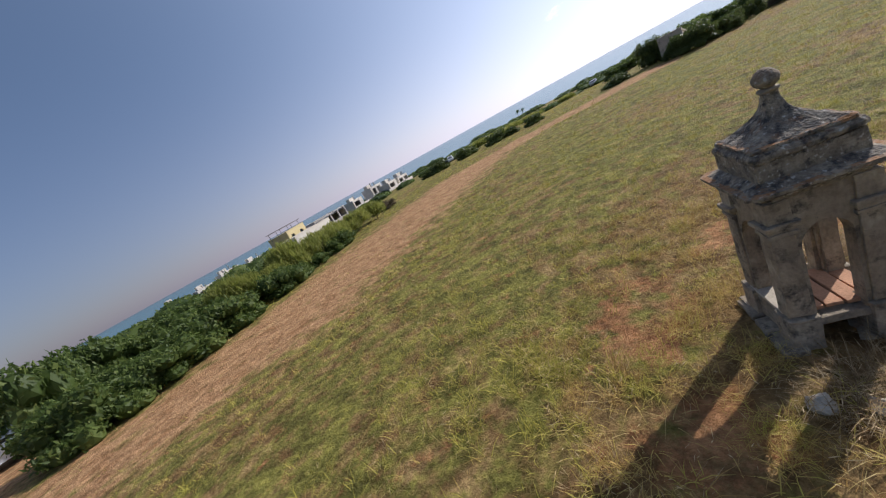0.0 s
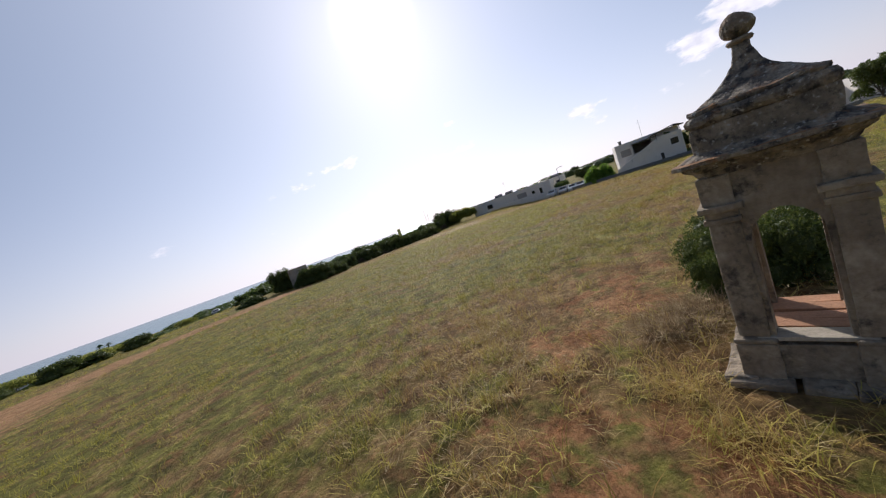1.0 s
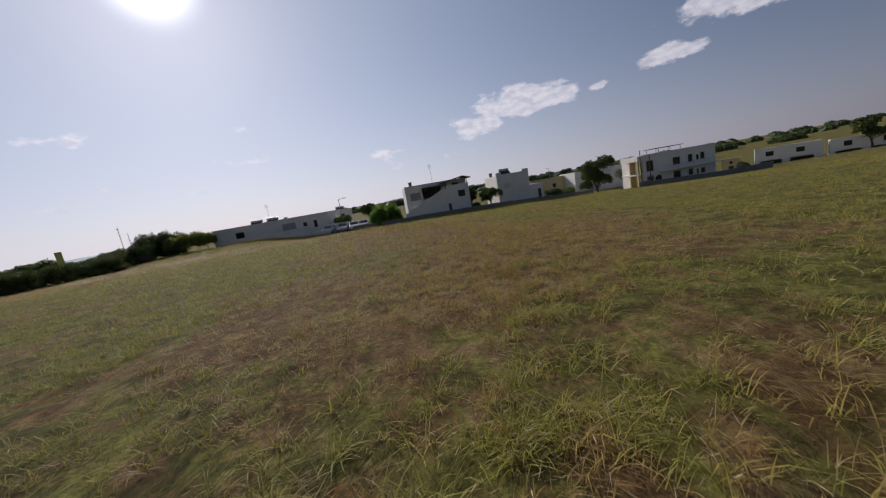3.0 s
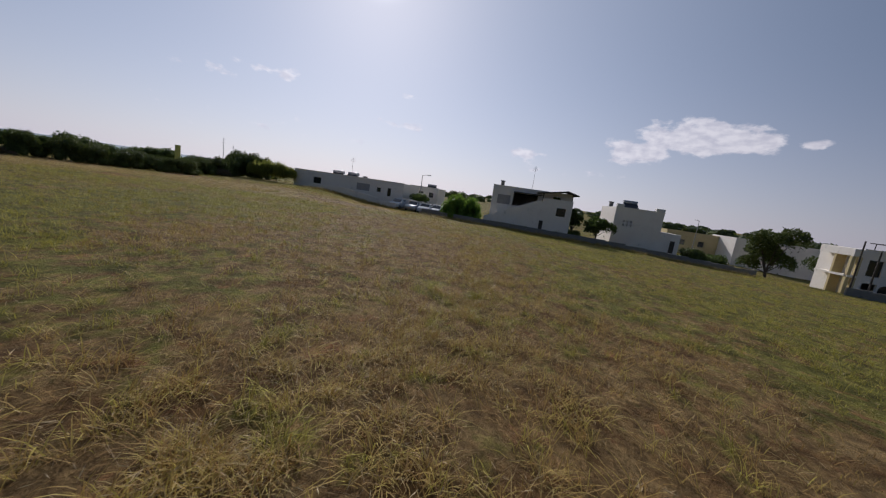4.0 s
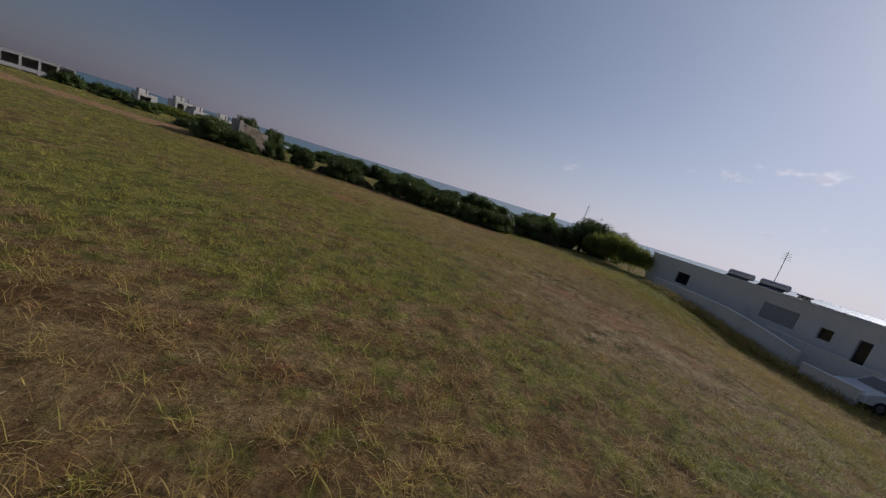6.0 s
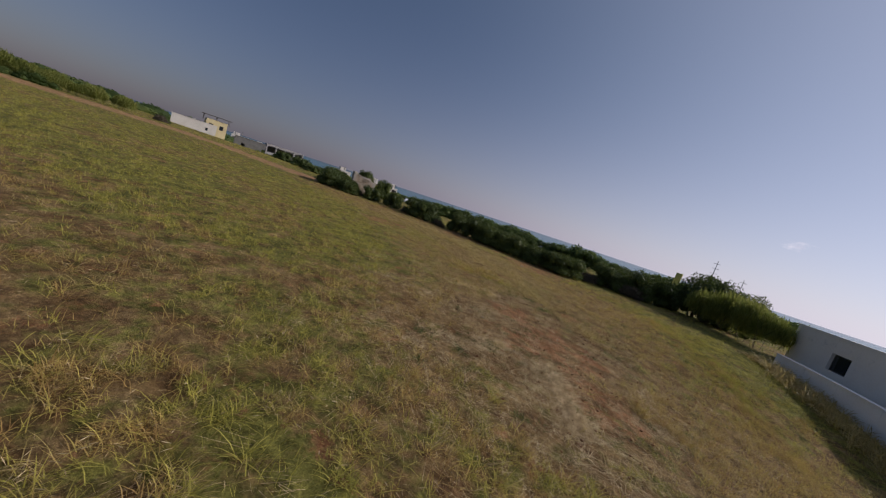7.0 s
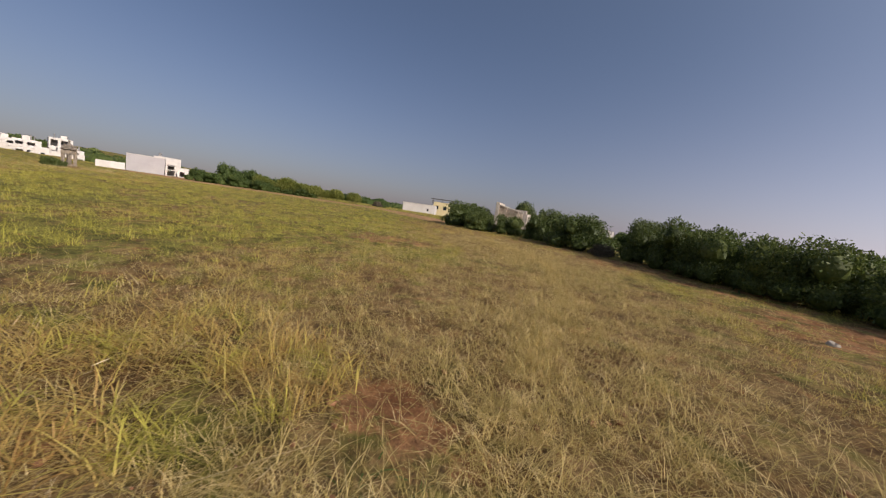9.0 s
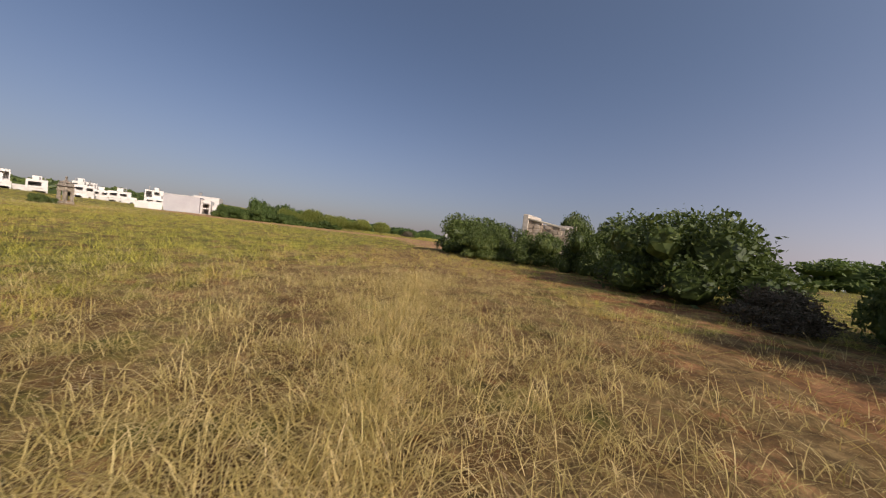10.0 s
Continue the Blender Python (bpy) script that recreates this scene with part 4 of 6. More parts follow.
def shrub_proto(seed, material, leaves, size, label, spread=0.32, core=0.68):
    rng = random.Random(seed)
    lobes = [((0, 0, 0.42), (0.62, 0.62, 0.5))]
    for i in range(8):
        a = rng.uniform(0, 6.28)
        q = rng.uniform(0.3, 0.68)
        lobes.append(((q * math.cos(a), q * math.sin(a), rng.uniform(0.3, 0.66)), (rng.uniform(0.26, 0.42), rng.uniform(0.26, 0.42), rng.uniform(0.22, 0.40))))
    for i in range(7):
        a = 0.9 * i + rng.uniform(-0.3, 0.3)
        lobes.append(((0.62 * math.cos(a), 0.62 * math.sin(a), 0.16), (rng.uniform(0.28, 0.38), rng.uniform(0.28, 0.38), rng.uniform(0.2, 0.3))))
    root = thing("shrub", pose(0, 0, -300), label, "shrub", "shrubs along the field")
    for i in range(3):
        part("stem", stems(1, 0.5, 0.4, 0.03, seed + 50 * i), BARK, root)
    ob = new("crown", leaf_mesh("shrub_crown", material, leaves, size, lobes, seed, spread, core))
    ob.parent = root
    return root


def reed_proto(seed, label):
    lobes = [((0, 0, 0.5), (0.85, 0.7, 0.5)), ((0.4, 0.2, 0.45), (0.5, 0.5, 0.5)), ((-0.5, -0.1, 0.4), (0.45, 0.5, 0.45))]
    root = thing("reed_clump", pose(0, 0, -300), label, "reeds", "reeds along the field")
    for i in range(3):
        part("stem", stems(1, 0.8, 0.6, 0.012, seed + 50 * i), BARK, root)
    ob = new("crown", leaf_mesh("reed_crown", LEAF_REED, 3200, 0.14, lobes, seed, 0.75, 0.0, upright=1.6))
    ob.parent = root
    return root


shrubs = [shrub_proto(s, LEAF_DARK, 12500, 0.028, "dense dark green mastic shrub on the field edge", 0.32, 0.6) for s in (11, 12, 13)]
bushes = [shrub_proto(s, LEAF_DARK, 2200, 0.06, "dark green evergreen bush in the far hedge") for s in (14, 15)]
greens = [shrub_proto(s, LEAF_MID, 2600, 0.056, "green wild shrub in the hedge") for s in (21, 22)]
brights = [shrub_proto(s, LEAF_BRIGHT, 4500, 0.04, "clipped bright green garden bush") for s in (31,)]
scrub = [shrub_proto(s, TWIG, 5200, 0.045, "leafless grey-brown bramble scrub", 0.85, 0.0) for s in (41,)]
reeds = [reed_proto(s, "pale green giant reed clump") for s in (51, 52)]
used = set()


def plant(proto, x, y, rx, ry, h, rz=None, z=None):
    """The first call of a kind puts its model in place, the later ones copy it."""
    rz = random.uniform(0, 360) if rz is None else rz
    m = pose(x, y, (zg(x, y) if z is None else z) - 0.05, 0, 0, rz) @ Matrix.Diagonal((rx, ry, h, 1))
    if proto.name not in used:
        used.add(proto.name)
        proto.matrix_basis = m
        return proto
    keep = proto.scale.copy()
    proto.scale = (1, 1, 1)
    ob = copy_thing(proto, m)
    proto.scale = keep
    return ob


def row(protos, points, rx, h, step, jitter=0.5, seed=1):
    rng = random.Random(seed)
    k = 0
    for (xa, ya), (xb, yb) in zip(points, points[1:]):
        ln = math.hypot(xb - xa, yb - ya)
        n = max(1, int(ln / step))
        for i in range(n):
            t = (i + rng.uniform(0.2, 0.8)) / n
            s = rng.uniform(0.75, 1.25)
            plant(protos[k % len(protos)], xa + (xb - xa) * t + rng.uniform(-jitter, jitter), ya + (yb - ya) * t + rng.uniform(-jitter, jitter),
                  rx * s, rx * s * rng.uniform(0.8, 1.1), h * s * rng.uniform(0.85, 1.15), rng.uniform(0, 360))
            k += 1


def tree(name, x, y, h, spread, material, label, seed, leaves=4200, size=0.04, trunk=0.3, group="", low=0.42):
    rng = random.Random(seed)
    root = thing(name, pose(x, y, zg(x, y) - 0.1), label, "tree", group)
    bm = bmesh.new()
    tube(bm, (0, 0, -0.2), (0.05 * h, 0, h * trunk), 0.035 * h, 0.022 * h, 9)
    lobes = []
    for i in range(9):
        a = i * 0.9 + rng.uniform(0, 0.5)
        q = spread * rng.uniform(0.25, 0.7)
        e = (0.05 * h + q * math.cos(a), q * math.sin(a), h * rng.uniform(low, 0.84))
        tube(bm, (0.05 * h, 0, h * trunk * 0.95), e, 0.014 * h, 0.004 * h, 6)
        s = spread * rng.uniform(0.36, 0.55)
        lobes.append((e, (s, s, s * 0.95)))
    part("trunk", bm, BARK, root)
    ob = new("crown", leaf_mesh("tree_crown", material, leaves, size * h, lobes, seed, 0.4, 0.0))
    ob.parent = root
    return root


def palm(x, y, h, seed):
    root = thing("palm_tree", pose(x, y, zg(x, y)), "tall palm tree standing by the shore", "tree", "palms by the shore")
    bm = bmesh.new()
    for i in range(6):
        tube(bm, (0.03 * i * i, 0, h * i / 6), (0.03 * (i + 1) ** 2, 0, h * (i + 1) / 6), 0.24 - 0.015 * i, 0.23 - 0.015 * i, 8)
    part("trunk", bm, BARK, root)
    bm = bmesh.new()
    rng = random.Random(seed)
    for i in range(34):
        a, up = rng.uniform(0, 6.28), rng.uniform(-0.6, 1.0)
        p = Vector((1.1, 0, h))
        d = Vector((math.cos(a), math.sin(a), up)).normalized()
        side = Vector((-math.sin(a), math.cos(a), 0)) * 0.28
        last = None
        for k in range(5):
            c = p + d * (0.55 * k) + Vector((0, 0, -0.07 * k * k))
            w = side * (1 - k / 4.6) * (0.5 if k == 0 else 1)
            cur = (bm.verts.new(c - w), bm.verts.new(c + w))
            if last:
                bm.faces.new((last[0], last[1], cur[1], cur[0]))
            last = cur
    part("crown", bm, LEAF_DARK, root)


# near hedge of mastic shrubs along the field's seaward edge
for x, y, rx, ry, h in ((49.4, 44.3, 2.7, 2.6, 2.6), (58.4, 41.9, 2.0, 1.8, 2.35), (61.0, 41.0, 2.0, 1.8, 2.4), (63.8, 40.2, 2.0, 1.8, 1.95), (66.6, 39.6, 2.2, 1.9, 2.1), (36.2, 43.6, 2.9, 2.5, 2.6), (39.6, 42.6, 1.5, 1.3, 1.35), (38.9, 43.4, 1.6, 1.5, 1.9), (54.2, 43.6, 1.5, 1.5, 2.5), (56.4, 42.9, 2.0, 1.8, 2.5),
                        (44.6, 44.8, 1.5, 1.3, 2.0), (41.6, 44.6, 1.6, 1.4, 1.75), (35.0, 45.4, 1.6, 1.4, 1.8), (71.4, 42.0, 2.4, 2.2, 2.4), (74.4, 41.4, 2.4, 2.2, 2.7), (72.8, 43.4, 2.0, 2.0, 2.6)):
    plant(shrubs[int(x) % 3], x, y, rx, ry, h)
for x, y, r, h in ((51.9, 43.2, 0.9, 0.8), (52.4, 42.4, 0.7, 0.5), (47.0, 44.4, 0.9, 0.9), (68.8, 41.0, 1.3, 1.1), (39.6, 44.2, 1.0, 0.9), (72.8, 39.6, 1.3, 1.2)):
    plant(scrub[0], x, y, r, r, h)
row(bushes, [(33, 49), (26, 53), (19, 58), (8, 66), (0, 70)], 2.2, 1.5, 4.4, 1.2, 3)
row(greens, [(38, 66), (60, 67), (80, 62), (96, 50)], 3.0, 2.3, 3.2, 2.0, 4)
row(reeds, [(10, 72), (26, 78), (40, 80)], 3.0, 1.4, 5.0, 1.5, 5)
# hedge on the landward side
row(greens, [(-18.4, 14.0), (-17.2, 16.0), (-14.6, 22), (-12.4, 27)], 2.3, 2.1, 2.1, 0.6, 6)
row(greens, [(-12.4, 27), (-11.2, 29.5), (-8.8, 36)], 1.8, 1.3, 1.8, 0.5, 16)
row(greens, [(-22.5, 19.5), (-20.5, 22), (-18, 27), (-14, 34)], 2.7, 2.6, 3.4, 1.0, 7)
row(greens, [(-27, 26), (-24, 29), (-22, 34)], 3.0, 2.7, 3.6, 1.0, 9)
row(reeds, [(-15.6, 25), (-12.6, 32)], 1.8, 2.5, 1.2, 0.6, 8)
row(reeds, [(-13.0, 30), (-10.8, 34), (-8.6, 39), (-7.0, 44)], 1.8, 2.0, 1.3, 0.6, 18)
for x, y, r, h in ((-24.7, 19.6, 2.7, 4.7), (-26.0, 23.6, 2.6, 4.3), (-28.5, 27.0, 2.4, 3.6), (-19.0, 30.5, 1.8, 3.3)):
    plant(greens[1], x, y, r, r, h)
plant(scrub[0], -5.2, 47.5, 1.3, 1.3, 1.3)
plant(greens[0], -6.6, 48.6, 1.4, 1.4, 1.4)
plant(scrub[0], -16.6, 27.0, 1.6, 1.6, 2.5)
# reed and dark bush beside the low white house
for x, y, r, h in ((78.4, 41.8, 3.2, 4.4), (80.8, 40.4, 2.5, 3.9)):
    plant(shrubs[0], x, y, r, r, h)
for x, y, h in ((80.2, 34.6, 2.6), (79.6, 35.8, 3.0), (78.8, 37.2, 3.0), (77.8, 38.6, 2.6)):
    plant(reeds[0], x, y, 1.6, 1.6, h)
# bush beside the shrine
plant(shrubs[1], 6.75, 3.85, 0.95, 0.9, 1.2)
plant(shrubs[2], 7.6, 4.35, 0.9, 0.85, 1.0)
plant(shrubs[0], 6.35, 4.85, 0.5, 0.45, 0.8)

# ---------------------------------------------------------------- the houses across the field
low = building("low_white_house", 81.6, 34.3, 19.0, 9.0, 3.9, -90, "long low white rendered house with solar heaters on its flat roof", WHITE,
               [(3.5, 2.0, 4.9, 3.0, "glass"), (14.6, 2.1, 15.3, 2.8, "glass"), (16.4, 1.2, 17.0, 2.9, "glass")], z=-1.9, parapet=0.95,
               roof_things=[("heater", 6.2, 3.0), ("heater", 8.9, 3.0), ("aerial", 8.2, 4.0), ("chimney", 11.2, 3.0)])
bm = bmesh.new()
box(bm, 11.2, -0.03, 2.0, 13.4, -0.006, 3.1, 0.008)
part("repaired_patch", bm, GREYW, low, "greyer patch of render")


def sloped_wall(name, x, y0, y1, tops, base, material, label):
    """A garden wall along y whose top runs through the heights given at even steps."""
    root = thing(name, pose(x, y0, base), label, "wall")
    n = len(tops) - 1
    for i in range(n):
        a, b = (y1 - y0) * i / n, (y1 - y0) * (i + 1) / n
        bm = bmesh.new()
        box(bm, -0.12, min(a, b) + 0.004, -0.5, 0.12, max(a, b) - 0.004, 1.0)
        for v in bm.verts:
            if v.co.z > 0.5:
                t = (v.co.y - a) / (b - a)
                v.co.z = tops[i] * (1 - t) + tops[i + 1] * t - base
        part("wall_panel", bm, material, root)
        bm = bmesh.new()
        box(bm, -0.16, min(a, b) + 0.004, 0.0, 0.16, max(a, b) - 0.004, 0.06)
        for v in bm.verts:
            t = (v.co.y - a) / (b - a)
            v.co.z += tops[i] * (1 - t) + tops[i + 1] * t - base
        part("coping", bm, WHITE, root)


sloped_wall("garden_wall", 79.0, 30.0, 18.4, (0.02, 0.04, 0.04, 0.0, -0.3, -0.7), -2.0, WHITE, "white rendered garden wall sloping down before the low house")
sloped_wall("terrace_wall", 80.5, 21.6, 10.6, (-0.28, -0.28, -0.2, -0.5), -2.2, WHITE, "white terrace wall between the low house and cars")
sloped_wall("low_wall", 78.0, 17.4, 15.0, (-1.0, -1.0), -2.1, WHITE, "short white wall at the end of the garden")
building("white_garage", 92.0, 20.4, 4.6, 6.0, 2.6, -90, "low white garage block behind the long house", WHITE, [(1.0, 0.2, 3.4, 2.0, "open")], z=-1.9)

stair_house = building("stair_house", 80.0, 1.4, 11.0, 9.0, 5.4, -90, "two-storey white house with an outside stair and dark terrace roof", WHITE,
                       [(3.0, 2.9, 6.4, 4.7, "open"), (9.1, 2.8, 10.3, 4.2, "glass"), (6.9, 0.0, 7.5, 1.6, "door")], z=-1.65, roof_things=[("chimney", 1.2, 1.0), ("aerial", 5.6, 4)])


def outside_stair(root):
    bm = bmesh.new()
    n = 14
    for i in range(n):
        box(bm, 0.3 + i * 0.46, -1.5, 0.0, 0.3 + (i + 1) * 0.46 + 0.004, -0.06, 0.2 + 2.7 * (i + 1) / n)
    part("stair", bm, WHITE, root, "white masonry outside stair")
    bm = bmesh.new()
    vs = [(-0.6, 0.0), (6.9, 0.0), (6.9, 4.0), (6.3, 4.0), (-0.6, 0.9)]
    f = [bm.verts.new((x, -1.75, z)) for x, z in vs]
    b = [bm.verts.new((x, -1.5, z)) for x, z in vs]
    bm.faces.new(f)
    bm.faces.new(b[::-1])
    for i in range(5):
        j = (i + 1) % 5
        bm.faces.new((f[j], f[i], b[i], b[j]))
    part("stair_wall", bm, WHITE, root, "sloping white stair parapet")
    bm = bmesh.new()
    box(bm, 6.9, -1.75, 0, 11.0, -0.06, 4.0, 0.02)
    part("terrace_block", bm, WHITE, root)
    for x0, x1 in ((9.0, 10.2),):
        bm = bmesh.new()
        box(bm, x0, -1.79, 2.3, x1, -1.755, 3.4, 0.01)
        part("window", bm, GLASS, root)
    bm = bmesh.new()
    box(bm, 7.0, -1.79, 0.2, 7.5, -1.755, 1.4, 0.01)
    part("small_door", bm, DARK, root)
    bm = bmesh.new()
    box(bm, 3.0, -1.0, 4.72, 6.9, 0.0, 4.84)
    part("porch_roof", bm, DARK, root, "dark timber porch roof")
    bm = bmesh.new()
    box(bm, 0, 0, 0, 4.1, 3.6, 0.14)
    part("terrace_roof", bm, DARK, root, "dark sloping terrace roof", at=pose(6.1, -1.9, 4.95, 0, -10, 0))
    bm = bmesh.new()
    box(bm, 0, 0, 0, 1.5, 3.6, 0.14)
    part("terrace_roof_end", bm, DARK, root, "short falling end of the terrace roof", at=pose(10.1, -1.9, 5.66, 0, 16, 0))
    bm = bmesh.new()
    box(bm, 7.0, -1.72, 4.0, 11.0, -1.60, 4.5, 0.02)
    part("terrace_parapet", bm, WHITE, root)
    for q in range(5):
        bm = bmesh.new()
        tube(bm, (9.05 + 0.28 * q, -1.80, 2.3), (9.05 + 0.28 * q, -1.80, 3.4), 0.015, 0.015, 5)
        part("window_bar", bm, DARK, root)
    for z in (2.65, 3.05):
        bm = bmesh.new()
        tube(bm, (9.0, -1.80, z), (10.2, -1.80, z), 0.015, 0.015, 5)
        part("window_bar", bm, DARK, root)
    for x in (7.0, 10.8):
        for y in (-1.6, 1.2):
            bm = bmesh.new()
            tube(bm, (x, y, 4.0), (x, y, min(4.97 + 0.176 * (x - 6.1), 5.45)), 0.07, 0.07, 8)
            part("terrace_post", bm, DARK, root)
    # Stands proud of the wall; only its grey colour makes it read as a recess.
    bm = bmesh.new()
    box(bm, 0.8, -0.05, 2.9, 2.6, -0.02, 4.2, 0.01)
    part("grey_plate", bm, GREYW, root, "flat grey plate coloured to read as a recess")


outside_stair(stair_house)

cube = building("cube_house", 82.5, -16.2, 6.4, 8.0, 5.6, -90, "plain two-storey white house with stepped parapet", WHITE,
                [(1.2 + 0.5 * i, 3.1 + 0.5 * k, 1.45 + 0.5 * i, 3.35 + 0.5 * k, "open") for i in range(3) for k in range(2)], z=-2.45, roof_things=[("heater", 2.2, 1.5), ("chimney", 0.5, 5)])
for x0, x1 in ((0, 1.0), (5.2, 6.4)):
    bm = bmesh.new()
    box(bm, x0, 0, 5.7, x1, 0.5, 6.1, 0.02)
    part("parapet_step", bm, WHITE, cube)
bm = bmesh.new()
box(bm, 6.4, 0.2, -1.5, 9.2, 6, 2.9, 0.02)
annex = part("annex", bm, WHITE, cube)
bm = bmesh.new()
box(bm, 8.0, 0.14, 0.2, 8.6, 0.2, 1.9, 0.01)
part("door", bm, DARK, annex)

bigs = building("apartment_building", 85.0, -48.8, 17.6, 6.5, 6.7, -90, "large two-storey white apartment building with balcony", WHITE,
                [(7.2, 3.6, 9.0, 5.2, "glass"), (10.9, 3.7, 12.0, 5.3, "glass"), (12.9, 3.9, 13.6, 5.0, "glass"), (13.9, 3.9, 15.0, 5.3, "glass"),
                 (7.2, 0.9, 9.0, 2.3, "glass"), (10.9, 0.9, 12.0, 2.2, "glass"), (12.9, 0.9, 13.4, 2.0, "glass"), (13.9, 0.9, 15.0, 2.0, "glass"),
                 (0.9, 3.2, 2.6, 5.4, "glass"), (0.9, 0.2, 2.6, 2.2, "open")], z=-4.5, roof_things=[("pergola", 6.0, 3.0)])
bm = bmesh.new()
box(bm, 4.0, -1.3, 2.75, 17.6, -0.02, 2.9, 0.01)
bal = part("balcony", bm, WHITE, bigs)
bm = bmesh.new()
for i in range(69):
    tube(bm, (4.0 + 0.2 * i, -1.25, 2.9), (4.0 + 0.2 * i, -1.25, 3.85), 0.015, 0.015, 4)
box(bm, 4.0, -1.28, 3.85, 17.6, -1.22, 3.9)
part("balcony_rail", bm, METAL, bal)
for x in (-1.1, -0.3):
    bm = bmesh.new()
    box(bm, x - 0.2, -0.2, -1.0, x + 0.2, 0.2, 5.6, 0.02)
    part("loggia_column", bm, CREAM, bigs)
for z0, z1 in ((5.6, 6.6), (2.7, 3.0)):
    bm = bmesh.new()
    box(bm, -1.3, -0.3, z0, 0.0, 5.0, z1, 0.02)
    part("loggia_slab", bm, WHITE, bigs)
bm = bmesh.new()
box(bm, -1.25, 2.2, -1.0, 0.0, 2.5, 5.6)
part("loggia_back_wall", bm, CREAM, bigs)
bm = bmesh.new()
arc = [bm.verts.new((0.75 * math.cos(math.pi * i / 12), 0.0, 0.95 + 0.75 * math.sin(math.pi * i / 12))) for i in range(13)]
sill = [bm.verts.new((-0.75, 0.0, 0.0)), bm.verts.new((0.75, 0.0, 0.0))]
lunette = bm.faces.new(arc + sill)
ext = bmesh.ops.extrude_face_region(bm, geom=[lunette])
for v in ext["geom"]:
    if isinstance(v, bmesh.types.BMVert):
        v.co.y -= 0.03
bmesh.ops.recalc_face_normals(bm, faces=bm.faces[:])
part("arched_window", bm, GLASS, bigs, at=pose(3.6, -0.006, 0.5))

boundary_wall("field_wall", 77.9, 11.0, 77.0, -32.0, 0.8, CONCRETE, "low grey concrete wall between the field and the houses")
boundary_wall("field_wall", 80.0, -44.0, 78.0, -72.0, 1.1, CONCRETE, "grey concrete wall below the apartment building")

building("white_corner_house", 101.0, 20.0, 6.2, 8.0, 4.0, -90, "white house with dark windows behind the long house", WHITE, [(2, 2.0, 3.0, 3.0, "glass"), (4.2, 2.0, 5.2, 3.0, "glass")], z=-1.9, parapet=0.9, roof_things=[("heater", 4, 3)])
building("white_villa", 112.0, -49.0, 16.0, 9.0, 6.0, -90, "white villa with a curved roof line behind trees", WHITE, [(2, 3.4, 3.6, 4.8, "glass"), (6, 3.4, 7.5, 4.8, "glass")], z=-5.0)
building("ochre_cottage", 118.0, -38.0, 12.0, 8.0, 4.2, -90, "cream single-storey house by the road", CREAM, [(3, 1.2, 4.2, 2.4, "glass"), (7, 1.2, 8.2, 2.4, "glass")], z=-3.6)
building("stone_chapel", 97.4, -81.4, 3.8, 5.0, 4.0, -140, "small cream chapel with a round window", CREAM, [(1.4, 0.4, 2.4, 2.2, "door"), (1.6, 2.8, 2.2, 3.4, "glass")], z=-6.4)
building("terraced_houses", 92.6, -85.6, 11.6, 7.0, 5.4, -140, "row of white houses with open porches", WHITE,
         [(1 + 5.2 * i, 0.6, 4.8 + 5.2 * i, 2.5, "open") for i in range(2)] + [(2.0 + 5.2 * i, 3.5, 3.4 + 5.2 * i, 4.6, "glass") for i in range(2)], z=-6.6)
building("terraced_houses", 83.0, -93.6, 16.8, 7.0, 5.0, -144, "row of white houses with open porches", WHITE,
         [(0.8 + 5.4 * i, 0.5, 4.6 + 5.4 * i, 2.5, "open") for i in range(3)] + [(2.0 + 5.4 * i, 3.3, 3.2 + 5.4 * i, 4.4, "glass") for i in range(3)], z=-6.6)

plant(greens[0], 79.2, -7.4, 0.7, 0.6, 0.9, z=2.4)
plant(brights[0], 79.3, 6.6, 2.2, 2.1, 4.0)
plant(brights[0], 80.4, 4.0, 2.1, 2.0, 3.9)
plant(shrubs[0], 79.0, -8.6, 1.6, 1.4, 1.6)
plant(shrubs[1], 79.0, -10.6, 1.6, 1.4, 1.6)
tree("olive_tree", 79.5, -13.6, 3.9, 2.0, LEAF_MID, "small round-crowned garden tree behind the wall", 61)
tree("pine_tree", 83.0, -10.9, 4.6, 1.4, LEAF_DARK, "dark feathery tree beside the white house", 62)
tree("pine_tree", 86.6, -39.4, 7.0, 3.6, LEAF_DARK, "tall dark conifer beside the apartment building", 63, 9000, 0.028, 0.12, "", 0.16)
tree("pine_tree", 97.0, -56.0, 5.0, 3.4, LEAF_DARK, "broad dark pine beside the villa", 64, 3000)
tree("garden_tree", 83.6, 13.2, 2.7, 1.8, LEAF_MID, "small garden tree over parked cars", 65)
tree("garden_tree", 94.0, 8.5, 4.2, 1.9, LEAF_DARK, "dark garden tree over parked cars", 66)
plant(bushes[0], 83.6, -71.6, 1.4, 1.4, 2.3)
tree("garden_tree", 78.0, -97.0, 6.5, 3.0, LEAF_DARK, "dark broad tree beside the white terrace", 67, 3200)
plant(bushes[1], 84.5, -28.0, 2.0, 2.0, 2.2)
plant(greens[1], 84.0, -31.0, 2.0, 2.0, 2.0)

